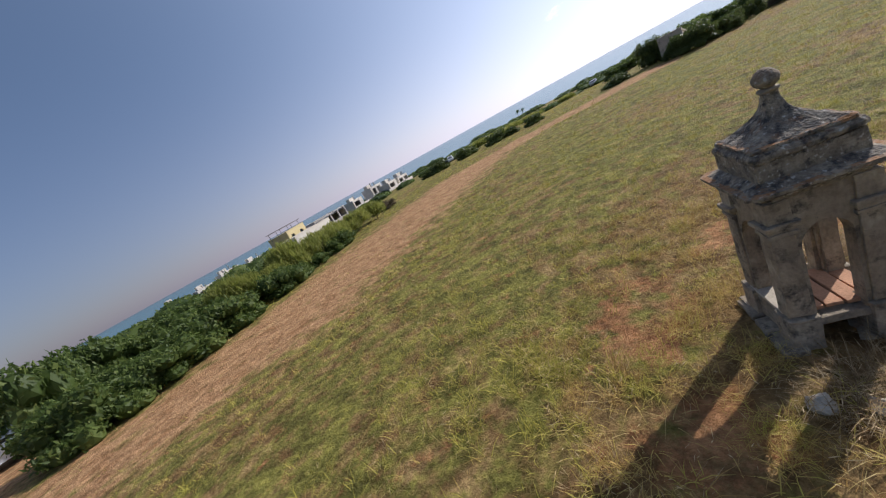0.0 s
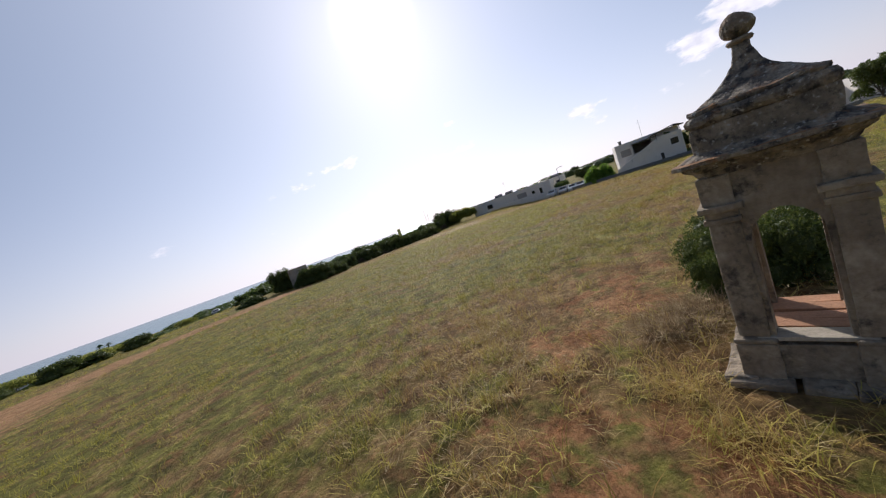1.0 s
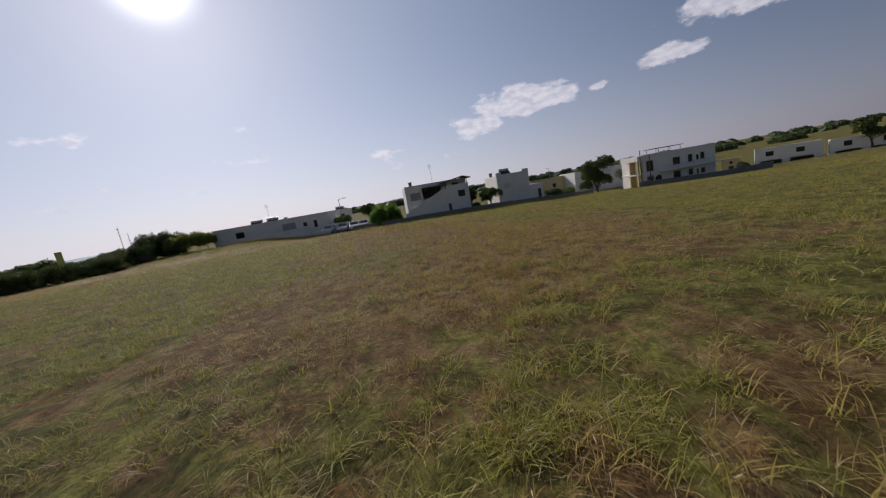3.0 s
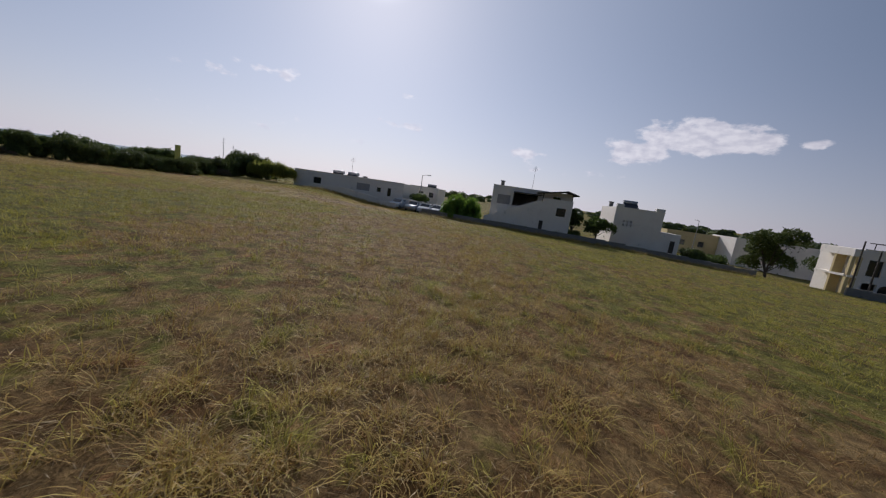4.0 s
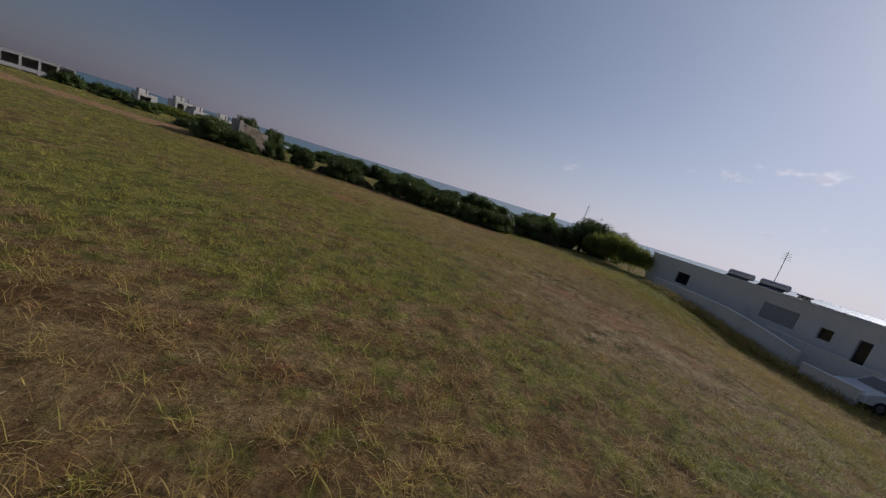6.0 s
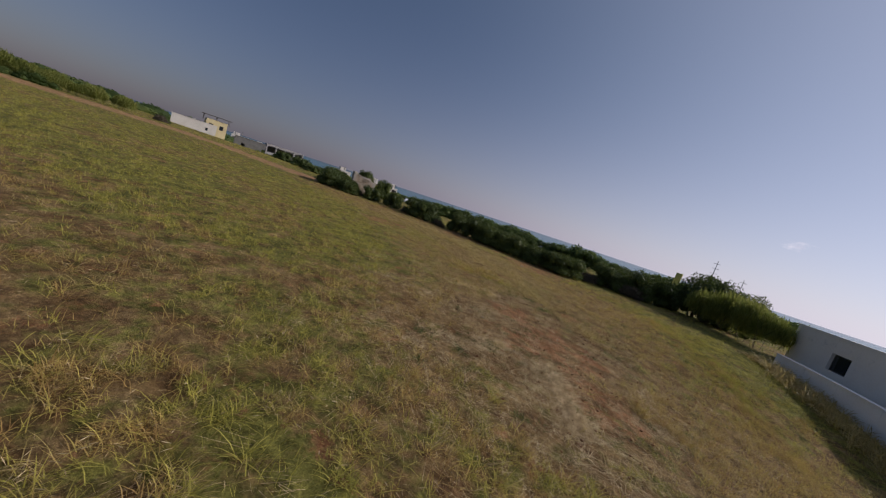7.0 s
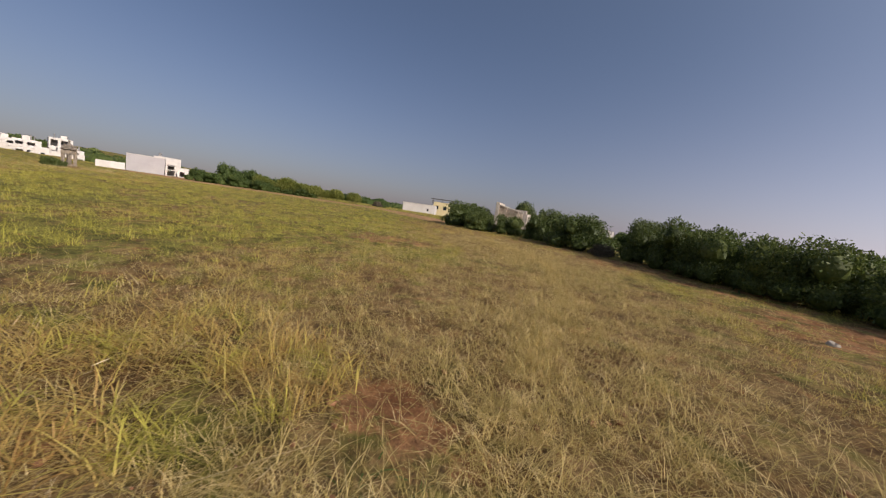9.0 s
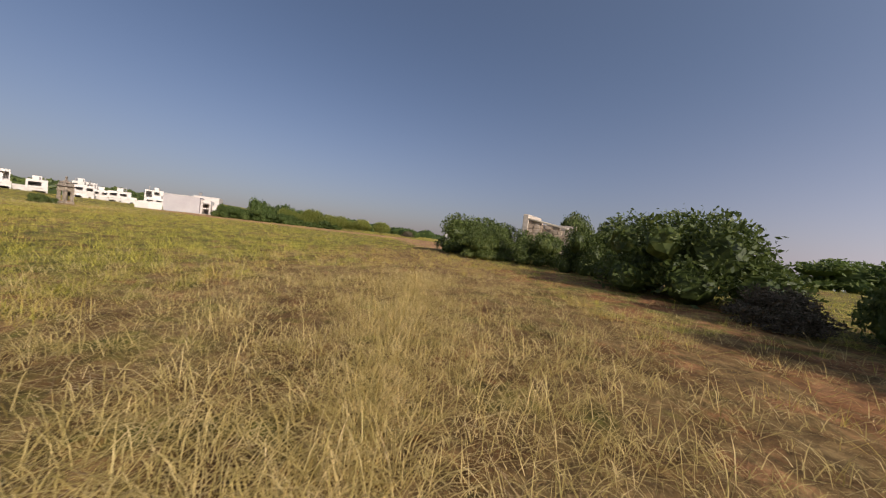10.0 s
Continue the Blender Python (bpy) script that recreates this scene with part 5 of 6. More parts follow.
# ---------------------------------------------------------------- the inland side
slab_house = building("blank_walled_house", -23.6, 3.1, 5.8, 5.0, 3.5, 99, "house with a blank pale mauve-grey end wall", GREYW, z=0.2, trim=WHITE_IN_SUN)
building("white_back_house", -29.6, 6.0, 4.6, 6.0, 3.9, 99, "white flat-roofed house behind the blank wall", WHITE_IN_SUN, z=0.3, roof_things=[("chimney", 1.0, 1.0)])
building("white_terrace", -24.6, 8.95, 1.7, 4.6, 2.9, 99, "white house wing with open two-storey loggia", WHITE_IN_SUN, [(0.15, 0.2, 1.55, 1.25, "open"), (0.15, 1.45, 1.55, 2.55, "open")], z=0.3)
building("white_annexe", -25.5, 10.75, 2.6, 3.0, 2.0, 99, "low white annexe below the loggia", WHITE_IN_SUN, [(0.4, 0.3, 1.2, 1.3, "open")], z=0.3, parapet=0.2)
boundary_wall("garden_wall", -23.5, 3.0, -22.6, -0.9, 1.25, WHITE_IN_SUN, "low white garden wall beside the blank house")


def villa(x, y, w, h, yaw, seed, z=0.2):
    """A town house of stepped white volumes: a loggia below, a set-back upper floor behind a solid balcony, an outside stair and roof clutter."""
    rng = random.Random(seed)
    h1 = h * 0.55
    n = max(2, int(w / 2.4))
    step = w / n
    lower = [(step * i + 0.35, 0.2, step * (i + 1) - 0.35, h1 - 0.75, "open") if rng.random() < 0.6 else (step * i + 0.7, 0.7, step * i + 1.6, h1 - 0.9, "glass") for i in range(n)]
    root = building("town_house", x, y, w, 9, h1, yaw, "white two-storey town house with loggias and a set-back upper floor", WHITE_IN_SUN, lower, z=z, parapet=0.1)
    a0 = rng.choice((0.0, 0.0, step * 0.7))
    a1 = w - rng.choice((0.0, 0.0, step * 0.6))
    back = rng.uniform(1.0, 1.8)
    hu = h - h1
    bm = bmesh.new()
    holed(bm, a1 - a0, hu, 0.3, [(step * i + 0.5, 0.1 if i % 2 else 0.7, min(step * (i + 1) - 0.3, a1 - a0 - 0.3), hu - 0.6) for i in range(int((a1 - a0) / step))])
    upper = part("upper_floor", bm, WHITE_IN_SUN, root, at=pose(a0, back, h1))
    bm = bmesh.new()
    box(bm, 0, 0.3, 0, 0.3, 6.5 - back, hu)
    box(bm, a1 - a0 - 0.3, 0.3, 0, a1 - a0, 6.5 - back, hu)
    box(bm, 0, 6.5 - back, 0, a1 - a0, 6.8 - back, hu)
    part("upper_side_walls", bm, WHITE_IN_SUN, upper)
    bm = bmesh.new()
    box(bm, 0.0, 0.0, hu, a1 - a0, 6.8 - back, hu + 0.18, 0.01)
    part("upper_roof", bm, WHITE_IN_SUN, upper)
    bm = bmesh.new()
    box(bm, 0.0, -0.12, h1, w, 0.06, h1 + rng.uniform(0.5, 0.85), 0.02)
    part("balcony_parapet", bm, WHITE_IN_SUN, root)
    bm = bmesh.new()
    for i in range(9):
        box(bm, 0.1 + 0.3 * i, -1.1, 0, 0.4 + 0.3 * i, -0.13, h1 * (i + 1) / 9)
    part("outside_stair", bm, WHITE_IN_SUN, root, at=pose(rng.uniform(0, w * 0.4), 0, 0))
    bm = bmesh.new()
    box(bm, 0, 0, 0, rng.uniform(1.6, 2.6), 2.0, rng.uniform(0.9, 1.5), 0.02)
    part("roof_room", bm, WHITE_IN_SUN, root, at=pose(a0 + rng.uniform(0.3, max(0.4, a1 - a0 - 3)), back + 2.0, h + 0.18))
    for q in range(2):
        bm = bmesh.new()
        tube(bm, (0, 0, 0), (0, 0, rng.uniform(0.8, 1.6)), 0.18, 0.18, 8)
        part("roof_vent", bm, CONCRETE, root, at=pose(rng.uniform(a0 + 0.5, a1 - 0.5), back + 1.0, h + 0.18))
    return root


for k, (x, y, w, h, yaw) in enumerate(((-58, -61, 9, 5.4, 127), (-70, -60, 8, 6.0, 124), (-80, -57, 7, 5.6, 122), (-74, -39.4, 4.5, 5.2, 119), (-83, -40, 4, 4.6, 118), (-91, -39.7, 7.4, 5.1, 116), (-97, -34.0, 8, 4.2, 113), (-50, -74, 10, 5.8, 130), (-112, -64, 9, 8.0, 122), (-96, -78, 8, 8.6, 126), (-124, -44, 8, 8.4, 114))):
    villa(x, y, w, h, yaw, 300 + k)

yellow_house = building("yellow_house", -29.3, 72.5, 4.8, 7.0, 4.7, 58, "cream and yellow house with a roof pergola", CREAM, [(0.7, 2.6, 1.6, 3.7, "glass"), (3.1, 2.6, 4.0, 3.7, "glass")], z=-1.05, roof_things=[("pergola", -0.6, 2.0)])
building("white_outbuilding", -23.5, 60.4, 8.8, 6.0, 3.2, 58, "plain white outbuilding beside the yellow house", WHITE_IN_SUN, [(6.6, 1.5, 7.1, 2.2, "glass")], z=-0.95)
grey_house = building("concrete_house", -37.5, 88.0, 8.0, 9.0, 5.2, 40, "unfinished grey concrete house", CONCRETE, [(2, 2.2, 3.2, 3.4, "open"), (8, 2.2, 9, 3.4, "open")], z=-3.6)
building("framed_house", -30.5, 94.0, 11.5, 8.0, 6.1, 52, "pale house with a grid of deep loggias", GREYW, [(0.4 + 2.8 * i, 0.6 + 3.0 * k, 2.8 + 2.8 * i, 2.8 + 3.0 * k, "open") for i in range(4) for k in range(2)], z=-3.9)
for k, (x, y, w, h) in enumerate(((-24.5, 126, 7, 6.6), (-18.5, 130, 8, 7.6), (-12.0, 127, 7, 6.2), (-6.5, 134, 6, 6.0), (-88, 104, 9, 6.2), (-80, 111, 8, 5.6), (-73, 115, 8, 6.6), (-66, 121, 7, 5.6))):
    villa(x, y, w, h, 52, 400 + k, -5.3)


# ruined hut in the shrubs
def ruin(x, y, yaw):
    root = thing("ruined_hut", pose(x, y, zg(x, y), 0, 0, yaw), "roofless rubble stone hut among mastic shrubs", "ruin")
    rng = random.Random(9)
    w, h = 2.4, 2.6
    k = 0
    z = 0.0
    while z < h:
        rh = rng.uniform(0.16, 0.28)
        x0 = 0.0
        top = h - 0.5 * (x0 / w)
        while x0 < w:
            ln = rng.uniform(0.25, 0.55)
            if z + rh < h - 0.55 * x0 / w:
                bm = bmesh.new()
                box(bm, x0, rng.uniform(-0.05, 0.02), z, min(w, x0 + ln - 0.02), 0.45, z + rh - 0.02, 0.03)
                part("stone", bm, RUBBLE, root)
                k += 1
            x0 += ln
        z += rh
    bm = bmesh.new()
    box(bm, 0.02, 0.06, 0, w - 0.02, 0.42, h - 0.6)
    part("wall_core", bm, TANW, root)
    bm = bmesh.new()
    box(bm, -0.34, -0.1, 0, 0.0, 2.6, h + 0.22, 0.03)
    part("corner_pier", bm, TANW, root, "pale dressed corner pier")
    bm = bmesh.new()
    box(bm, w, 0, 0, w + 0.45, 2.6, h - 0.6, 0.03)
    part("side_wall", bm, TANW, root)
    bm = bmesh.new()
    box(bm, 0, 2.2, 0, w, 2.6, h - 0.2, 0.03)
    part("back_wall", bm, TANW, root)
    bm = bmesh.new()
    box(bm, 0.0, -0.08, 0, w, 0.2, 0.12, 0.03)
    for v in bm.verts:
        v.co.z += h - 0.1 - 0.5 * v.co.x / w
    part("coping", bm, PALEST, root)


ruin(37.3, 46.4, 40)
plant(shrubs[0], 36.2, 51.0, 1.9, 1.8, 3.6)
plant(shrubs[1], 38.6, 52.0, 1.7, 1.6, 3.2)
for x, y in ((72.0, 229.0), (76.0, 231.5)):
    palm(x, y, 9.5, int(x * 7))


# ---------------------------------------------------------------- parked cars and street things
def car_proto(paint, label):
    root = thing("parked_car", pose(0, 0, -300), label, "car", "parked cars")
    prof = [(-2.05, 0.35), (-2.1, 0.7), (-2.0, 0.95), (-1.5, 1.02), (-1.0, 1.42), (0.35, 1.45), (1.0, 1.02), (1.85, 0.88), (2.1, 0.68), (2.08, 0.35)]
    bm = bmesh.new()
    rings = []
    for y, s in ((-0.86, 0.97), (-0.8, 1.0), (0.8, 1.0), (0.86, 0.97)):
        rings.append([bm.verts.new((x * s, y * (0.86 if z > 1.1 else 1.0), 0.35 + (z - 0.35) * s)) for x, z in prof])
    for a, b in zip(rings, rings[1:]):
        for i in range(len(prof)):
            j = (i + 1) % len(prof)
            bm.faces.new((a[i], a[j], b[j], b[i]))
    bm.faces.new(rings[0][::-1])
    bm.faces.new(rings[-1])
    bmesh.ops.recalc_face_normals(bm, faces=bm.faces[:])
    body = part("body", bm, paint, root)
    for s in (-1, 1):
        bm = bmesh.new()
        vs = [(-1.35, 1.06), (-0.92, 1.36), (0.3, 1.38), (0.8, 1.06)]
        a = [bm.verts.new((x, s * 0.80, z)) for x, z in vs]
        b = [bm.verts.new((x, s * 0.77, z)) for x, z in vs]
        bm.faces.new(a)
        bm.faces.new(b[::-1])
        part("side_window", bm, GLASS, root)
    for x0, z0, x1, z1 in ((1.02, 1.04, 0.40, 1.43), (-1.47, 1.05, -1.03, 1.40)):
        bm = bmesh.new()
        q = [bm.verts.new((x, y, z + 0.015)) for x, y, z in ((x0, -0.68, z0), (x0, 0.68, z0), (x1, 0.64, z1), (x1, -0.64, z1))]
        bm.faces.new(q)
        part("windscreen", bm, GLASS, root)
    for x in (-1.3, 1.3):
        for y in (-0.78, 0.78):
            bm = bmesh.new()
            tube(bm, (x, y - 0.1, 0.31), (x, y + 0.1, 0.31), 0.31, 0.31, 16)
            wh = part("wheel", bm, RUBBER, root)
            bm = bmesh.new()
            tube(bm, (x, y - 0.11, 0.31), (x, y + 0.11, 0.31), 0.19, 0.19, 12)
            part("rim", bm, METAL, wh)
    return root


cars = [car_proto(CAR_WHITE, "small white hatchback parked on gravel"), car_proto(CAR_SILVER, "silver grey hatchback parked on gravel"), car_proto(CAR_DARK, "dark blue hatchback parked on gravel")]


def park(x, y, rz, k):
    proto = cars[k % 3]
    m = pose(x, y, zg(x, y) + 0.02, 0, 0, rz)
    if proto.name not in used:
        used.add(proto.name)
        proto.matrix_basis = m
    else:
        copy_thing(proto, m)


for i in range(6):
    park(80.2 + 0.5 * (i % 2) + 2.4 * (i > 3), (15.2, 12.9, 11.0, 9.2, 12.4, 10.2)[i], 168 + 7 * (i % 3), (0, 1, 0, 1, 2, 0)[i])
rngc = random.Random(5)
for i in range(16):
    park(6 + 2.7 * (i % 8) + rngc.uniform(-0.3, 0.3), 112 + 6 * (i // 8), 80 + rngc.uniform(-6, 6), rngc.randrange(3))
for i in range(20):
    park(56 + 2.8 * i * 0.8, 104 - 1.6 * i + 5 * (i % 2), 60 + rngc.uniform(-6, 6), rngc.randrange(3))
for i in range(6):
    park(-25.5 - 2.6 * i, 18.0 + 1.9 * i, 50 + rngc.uniform(-6, 6), (0, 1, 2, 0, 0, 1)[i])
park(104, -93, 20, 0)
park(101, -90, 20, 2)


def street_lamp(x, y, h, rz):
    bm = bmesh.new()
    tube(bm, (0, 0, 0), (0, 0, h), 0.09, 0.05, 8)
    tube(bm, (0, 0, h), (0.9, 0, h + 0.12), 0.04, 0.03, 6)
    root = thing("street_lamp", pose(x, y, zg(x, y), 0, 0, rz), "tall galvanised street lamp beside the road", "street lamp", "street lamps")
    part("pole", bm, METAL, root)
    bm = bmesh.new()
    box(bm, 0.7, -0.1, h + 0.07, 1.4, 0.1, h + 0.18, 0.03)
    part("lamp_head", bm, METAL, root)


street_lamp(85.0, 13.4, 5.8, -90)
street_lamp(97.0, -34.0, 7.0, 0)


def wooden_pole(x, y, h):
    bm = bmesh.new()
    tube(bm, (0, 0, -0.3), (0, 0, h), 0.11, 0.08, 9)
    ob = part("wooden_pole", bm, DARK, at=pose(x, y, zg(x, y)))
    tagged(ob, "weathered wooden utility pole near the apartment building", "pole", "utility poles")


wooden_pole(82.0, -46.0, 7.2)
wooden_pole(81.5, -47.6, 6.2)
bm = bmesh.new()
box(bm, -0.06, -0.4, -0.3, 0.06, 0.4, 3.6, 0.02)
sg = part("banner_sign", bm, YELLOWP, at=pose(80.3, 55.9, zg(80.3, 55.9), 0, 4, 40))
tagged(sg, "tall narrow yellow beach banner on the shore", "sign")


def mast(x, y, h):
    bm = bmesh.new()
    tube(bm, (0, 0, -0.3), (0, 0, h), 0.06, 0.03, 7)
    for q in range(4):
        tube(bm, (-0.3, 0, h - 0.3 - 0.5 * q), (0.3, 0, h - 0.3 - 0.5 * q), 0.02, 0.02, 5)
    ob = part("aerial_mast", bm, METAL, at=pose(x, y, zg(x, y)))
    tagged(ob, "thin metal mast behind the shore scrub", "mast", "masts")


mast(80.5, 47.0, 6.0)
mast(83.5, 47.8, 5.0)


def leaf_far(name, label, spots, material, seed, per=220, size=0.5):
    rng = np.random.default_rng(seed)
    verts, faces = [], []
    for x, y, r, h in spots:
        z0 = zg(x, y)
        d = rng.normal(size=(per, 3))
        d[:, 2] = np.abs(d[:, 2])
        d /= np.linalg.norm(d, axis=1, keepdims=True)
        p = np.array([x, y, z0]) + d * np.array([r, r, h]) * (1 - 0.2 * rng.random((per, 1)))
        u = rng.normal(size=(per, 3))
        u /= np.linalg.norm(u, axis=1, keepdims=True)
        w = np.cross(u, rng.normal(size=(per, 3)))
        w /= np.linalg.norm(w, axis=1, keepdims=True)
        s = size * r / 4 * (0.6 + 0.8 * rng.random((per, 1)))
        v = np.stack([p - u * s, p + w * s * 0.6, p + u * s, p - w * s * 0.6], 1).reshape(-1, 3)
        b0 = len(verts)
        verts += v.tolist()
        faces += (np.arange(4 * per).reshape(per, 4) + b0).tolist()
        b0 = len(verts)
        n = 10
        for k, (rr, hh) in enumerate(((0.9, -0.1), (0.85, 0.4), (0.6, 0.72), (0.2, 0.88))):
            for i in range(n):
                a = 2 * math.pi * i / n
                q = 1 + 0.2 * math.sin(3 * a + x + k)
                verts.append((x + r * rr * q * math.cos(a), y + r * rr * q * math.sin(a), z0 + h * hh))
        for k in range(3):
            for i in range(n):
                j = (i + 1) % n
                faces.append((b0 + k * n + i, b0 + k * n + j, b0 + (k + 1) * n + j, b0 + (k + 1) * n + i))
        faces.append([b0 + 3 * n + i for i in range(n)])
    me = bpy.data.meshes.new(name)
    me.from_pydata(verts, [], faces)
    me.materials.append(material)
    return tagged(new(name, me), label, "woods", kind="stuff")


rngw = random.Random(77)
spots = []
for i in range(330):
    a = radians(rngw.uniform(198, 372))
    d = rngw.uniform(240, 640)
    spots.append((35 + d * math.cos(a), 15 + d * math.sin(a), rngw.uniform(4, 9), rngw.uniform(3.0, 6.0)))
for i in range(240):
    a = radians(rngw.uniform(196, 262))
    d = rngw.uniform(210, 640)
    spots.append((35 + d * math.cos(a), 15 + d * math.sin(a), rngw.uniform(6, 11), rngw.uniform(5, 9)))
for i in range(260):
    a = radians(rngw.uniform(153, 200))
    d = rngw.uniform(210, 640)
    spots.append((35 + d * math.cos(a), 15 + d * math.sin(a), rngw.uniform(5, 9), rngw.uniform(2.5, 5.5)))
leaf_far("far_woods", "belt of dark pine woods behind the houses", spots, LEAF_DARK, 5, 70)
spots = []
for i in range(170):
    t = rngw.uniform(0, 1)
    spots.append((-60 + 210 * t + rngw.uniform(-8, 8), 140 - 60 * max(0, t - 0.45) * 1.6 + rngw.uniform(-30, 34), rngw.uniform(2.5, 5), rngw.uniform(0.8, 2.0)))
for i in range(70):
    spots.append((rngw.uniform(-125, -32), rngw.uniform(34, 130), rngw.uniform(3, 6), rngw.uniform(1.8, 3.6)))
leaf_far("shore_scrub", "low green scrub along the shore", spots, LEAF_MID, 6, 220, 0.31)


# ---------------------------------------------------------------- clouds
def cloud_sheet():
    """A far piece of the sky's dome that carries the clouds."""
    me = bpy.data.meshes.new("backdrop_clouds")
    azs, els = [-180 + 3 * i for i in range(121)], [-0.6 + 2.6 * k for k in range(34)]
    verts, uvs = [], []
    for e in els:
        for a in azs:
            r, t = radians(a), radians(e)
            verts.append((35 - 4300 * math.sin(r) * math.cos(t), 15 + 4300 * math.cos(r) * math.cos(t), 4300 * math.sin(t)))
            uvs.append((a, e))
    w = len(azs)
    faces = [(k * w + i, k * w + i + 1, (k + 1) * w + i + 1, (k + 1) * w + i) for k in range(len(els) - 1) for i in range(w - 1)]
    me.from_pydata(verts, [], faces)
    layer = me.uv_layers.new(name="UVMap")
    for lp in me.loops:
        layer.data[lp.index].uv = uvs[lp.vertex_index]
    me.materials.append(CLOUD)
    me.polygons.foreach_set("use_smooth", [True] * len(faces))
    tagged(new("backdrop_clouds", me), "thin sea haze and white fair-weather clouds", "sky", kind="structure")


cloud_sheet()


# ---------------------------------------------------------------- grass
def make_grass(name, label, tufts, blades, h0, h1, width, seed, lean=0.55, material=None, joints=2, comb=0.0, tones=(0.0, 1.0)):
    """tufts: an array of x, y. Each blade is a bent, tapering strip with a pointed tip."""
    rng = np.random.default_rng(seed)
    n = len(tufts) * blades
    base = np.repeat(tufts, blades, 0) + rng.normal(size=(n, 2)) * 0.07
    z = np.repeat(np.array([zg(x, y) for x, y in tufts]), blades) - 0.02
    hs = np.repeat(rng.uniform(h0, h1, len(tufts)), blades) * rng.uniform(0.5, 1.1, n)
    a = np.repeat(rng.uniform(0, 2 * np.pi, len(tufts)), blades) + rng.normal(size=n) * comb if comb else rng.uniform(0, 2 * np.pi, n)
    dx, dy = np.cos(a), np.sin(a)
    le = rng.uniform(0.12, 1.0, n) * lean * 2
    out = np.minimum(le, 1.6) * hs
    top = np.maximum(0.06, 1.0 - 0.28 * le) * hs
    rise = np.minimum(np.maximum(0.10, 0.6 - 0.1 * le) * hs * 4 - top, 2.6 * hs)
    b = np.stack([base[:, 0], base[:, 1], z], 1)
    d = np.stack([dx, dy, 0 * dx], 1)
    s = np.stack([-dy, dx, 0 * dx], 1) * (width * rng.uniform(0.6, 1.3, n))[:, None]
    up = np.array([0, 0, 1.0])
    rows = []
    for k in range(joints + 1):
        u = k / joints
        c = b + d * (out * u ** 1.25)[:, None] + up * (rise * u + (top - rise) * u * u)[:, None]
        rows += [c] if k == joints else [c - s * (1 - 0.6 * u * u), c + s * (1 - 0.6 * u * u)]
    m = len(rows)
    v = np.stack(rows, 1).reshape(-1, 3)
    i0 = np.arange(n) * m
    cols, starts, at = [], [], 0
    for k in range(joints - 1):
        cols += [i0 + 2 * k, i0 + 2 * k + 1, i0 + 2 * k + 3, i0 + 2 * k + 2]
        starts.append(at)
        at += 4
    cols += [i0 + m - 3, i0 + m - 2, i0 + m - 1]
    starts.append(at)
    at += 3
    me = bpy.data.meshes.new(name)
    me.vertices.add(len(v))
    me.vertices.foreach_set("co", v.ravel())
    loops = np.stack(cols, 1).ravel()
    me.loops.add(len(loops))
    me.loops.foreach_set("vertex_index", loops)
    me.polygons.add(joints * n)
    me.polygons.foreach_set("loop_start", np.stack([np.arange(n) * at + q for q in starts], 1).ravel())
    me.update(calc_edges=True)
    tone = me.attributes.new("tuft", "FLOAT", "POINT")
    tone.data.foreach_set("value", np.repeat(rng.uniform(*tones, len(tufts)), blades * m).astype(np.float32))
    me.materials.append(material or GRASS)
    return tagged(new(name, me), label, "grass", kind="stuff")


def scatter(line, inner, outer, count, seed, growing=True, even=False):
    """Random places round a line of the plan, denser towards it, outside the well shrine."""
    rng = np.random.default_rng(seed)
    pts = np.array(line, float)
    seg = np.linalg.norm(np.diff(pts, axis=0), axis=1)
    t = rng.random(count) * seg.sum()
    k = np.searchsorted(np.cumsum(seg), t).clip(0, len(seg) - 1)
    f = ((t - (np.cumsum(seg) - seg)[k]) / seg[k])[:, None]
    p = pts[k] * (1 - f) + pts[k + 1] * f
    a = rng.random(count) * 2 * np.pi
    r = inner + (outer - inner) * rng.random(count) ** 1.3
    p = p + np.stack([np.cos(a), np.sin(a)], 1) * r[:, None]
    keep = np.hypot(p[:, 0] - KX, p[:, 1] - KY) > 0.85
    # thinner growth on the bare patches
    bare = np.array([noise.noise(Vector((x * 0.33, y * 0.33, 9))) for x, y in p])
    clump = np.array([noise.noise(Vector((x * 2.1, y * 2.1, 4))) for x, y in p])
    keep &= rng.random(count) > np.clip(bare * (0.7 if even else 1.6), 0, 0.75)
    keep &= rng.random(count) < (np.clip(0.8 + clump * 1.2, 0.3, 1.0) if even else np.clip(0.45 + clump * 3.0, 0.04, 1.0))
    if inner:
        near = np.full(count, 1e9)
        for a, b in zip(pts, pts[1:]):
            u = np.clip(((p - a) @ (b - a)) / ((b - a) @ (b - a)), 0, 1)[:, None]
            near = np.minimum(near, np.linalg.norm(p - a - u * (b - a), axis=1))
        keep &= near > inner
    for x, y, r in EARTH_SPOTS:
        keep &= (np.hypot(p[:, 0] - x, p[:, 1] - y) > r * 0.85) | (rng.random(count) < (0.3 if growing else 0.22))
    if growing:
        for x, y, r in BARE_SPOTS:
            keep &= (np.hypot(p[:, 0] - x, p[:, 1] - y) > r * (0.85 + 0.5 * bare)) | (rng.random(count) < 0.10)
        for a, b, w in TAN_LINE:
            a, b = np.array(a, float), np.array(b, float)
            u = np.clip(((p - a) @ (b - a)) / ((b - a) @ (b - a)), 0, 1)[:, None]
            keep &= (np.linalg.norm(p - a - u * (b - a), axis=1) > w) | (rng.random(count) < 0.12)
    return p[keep]


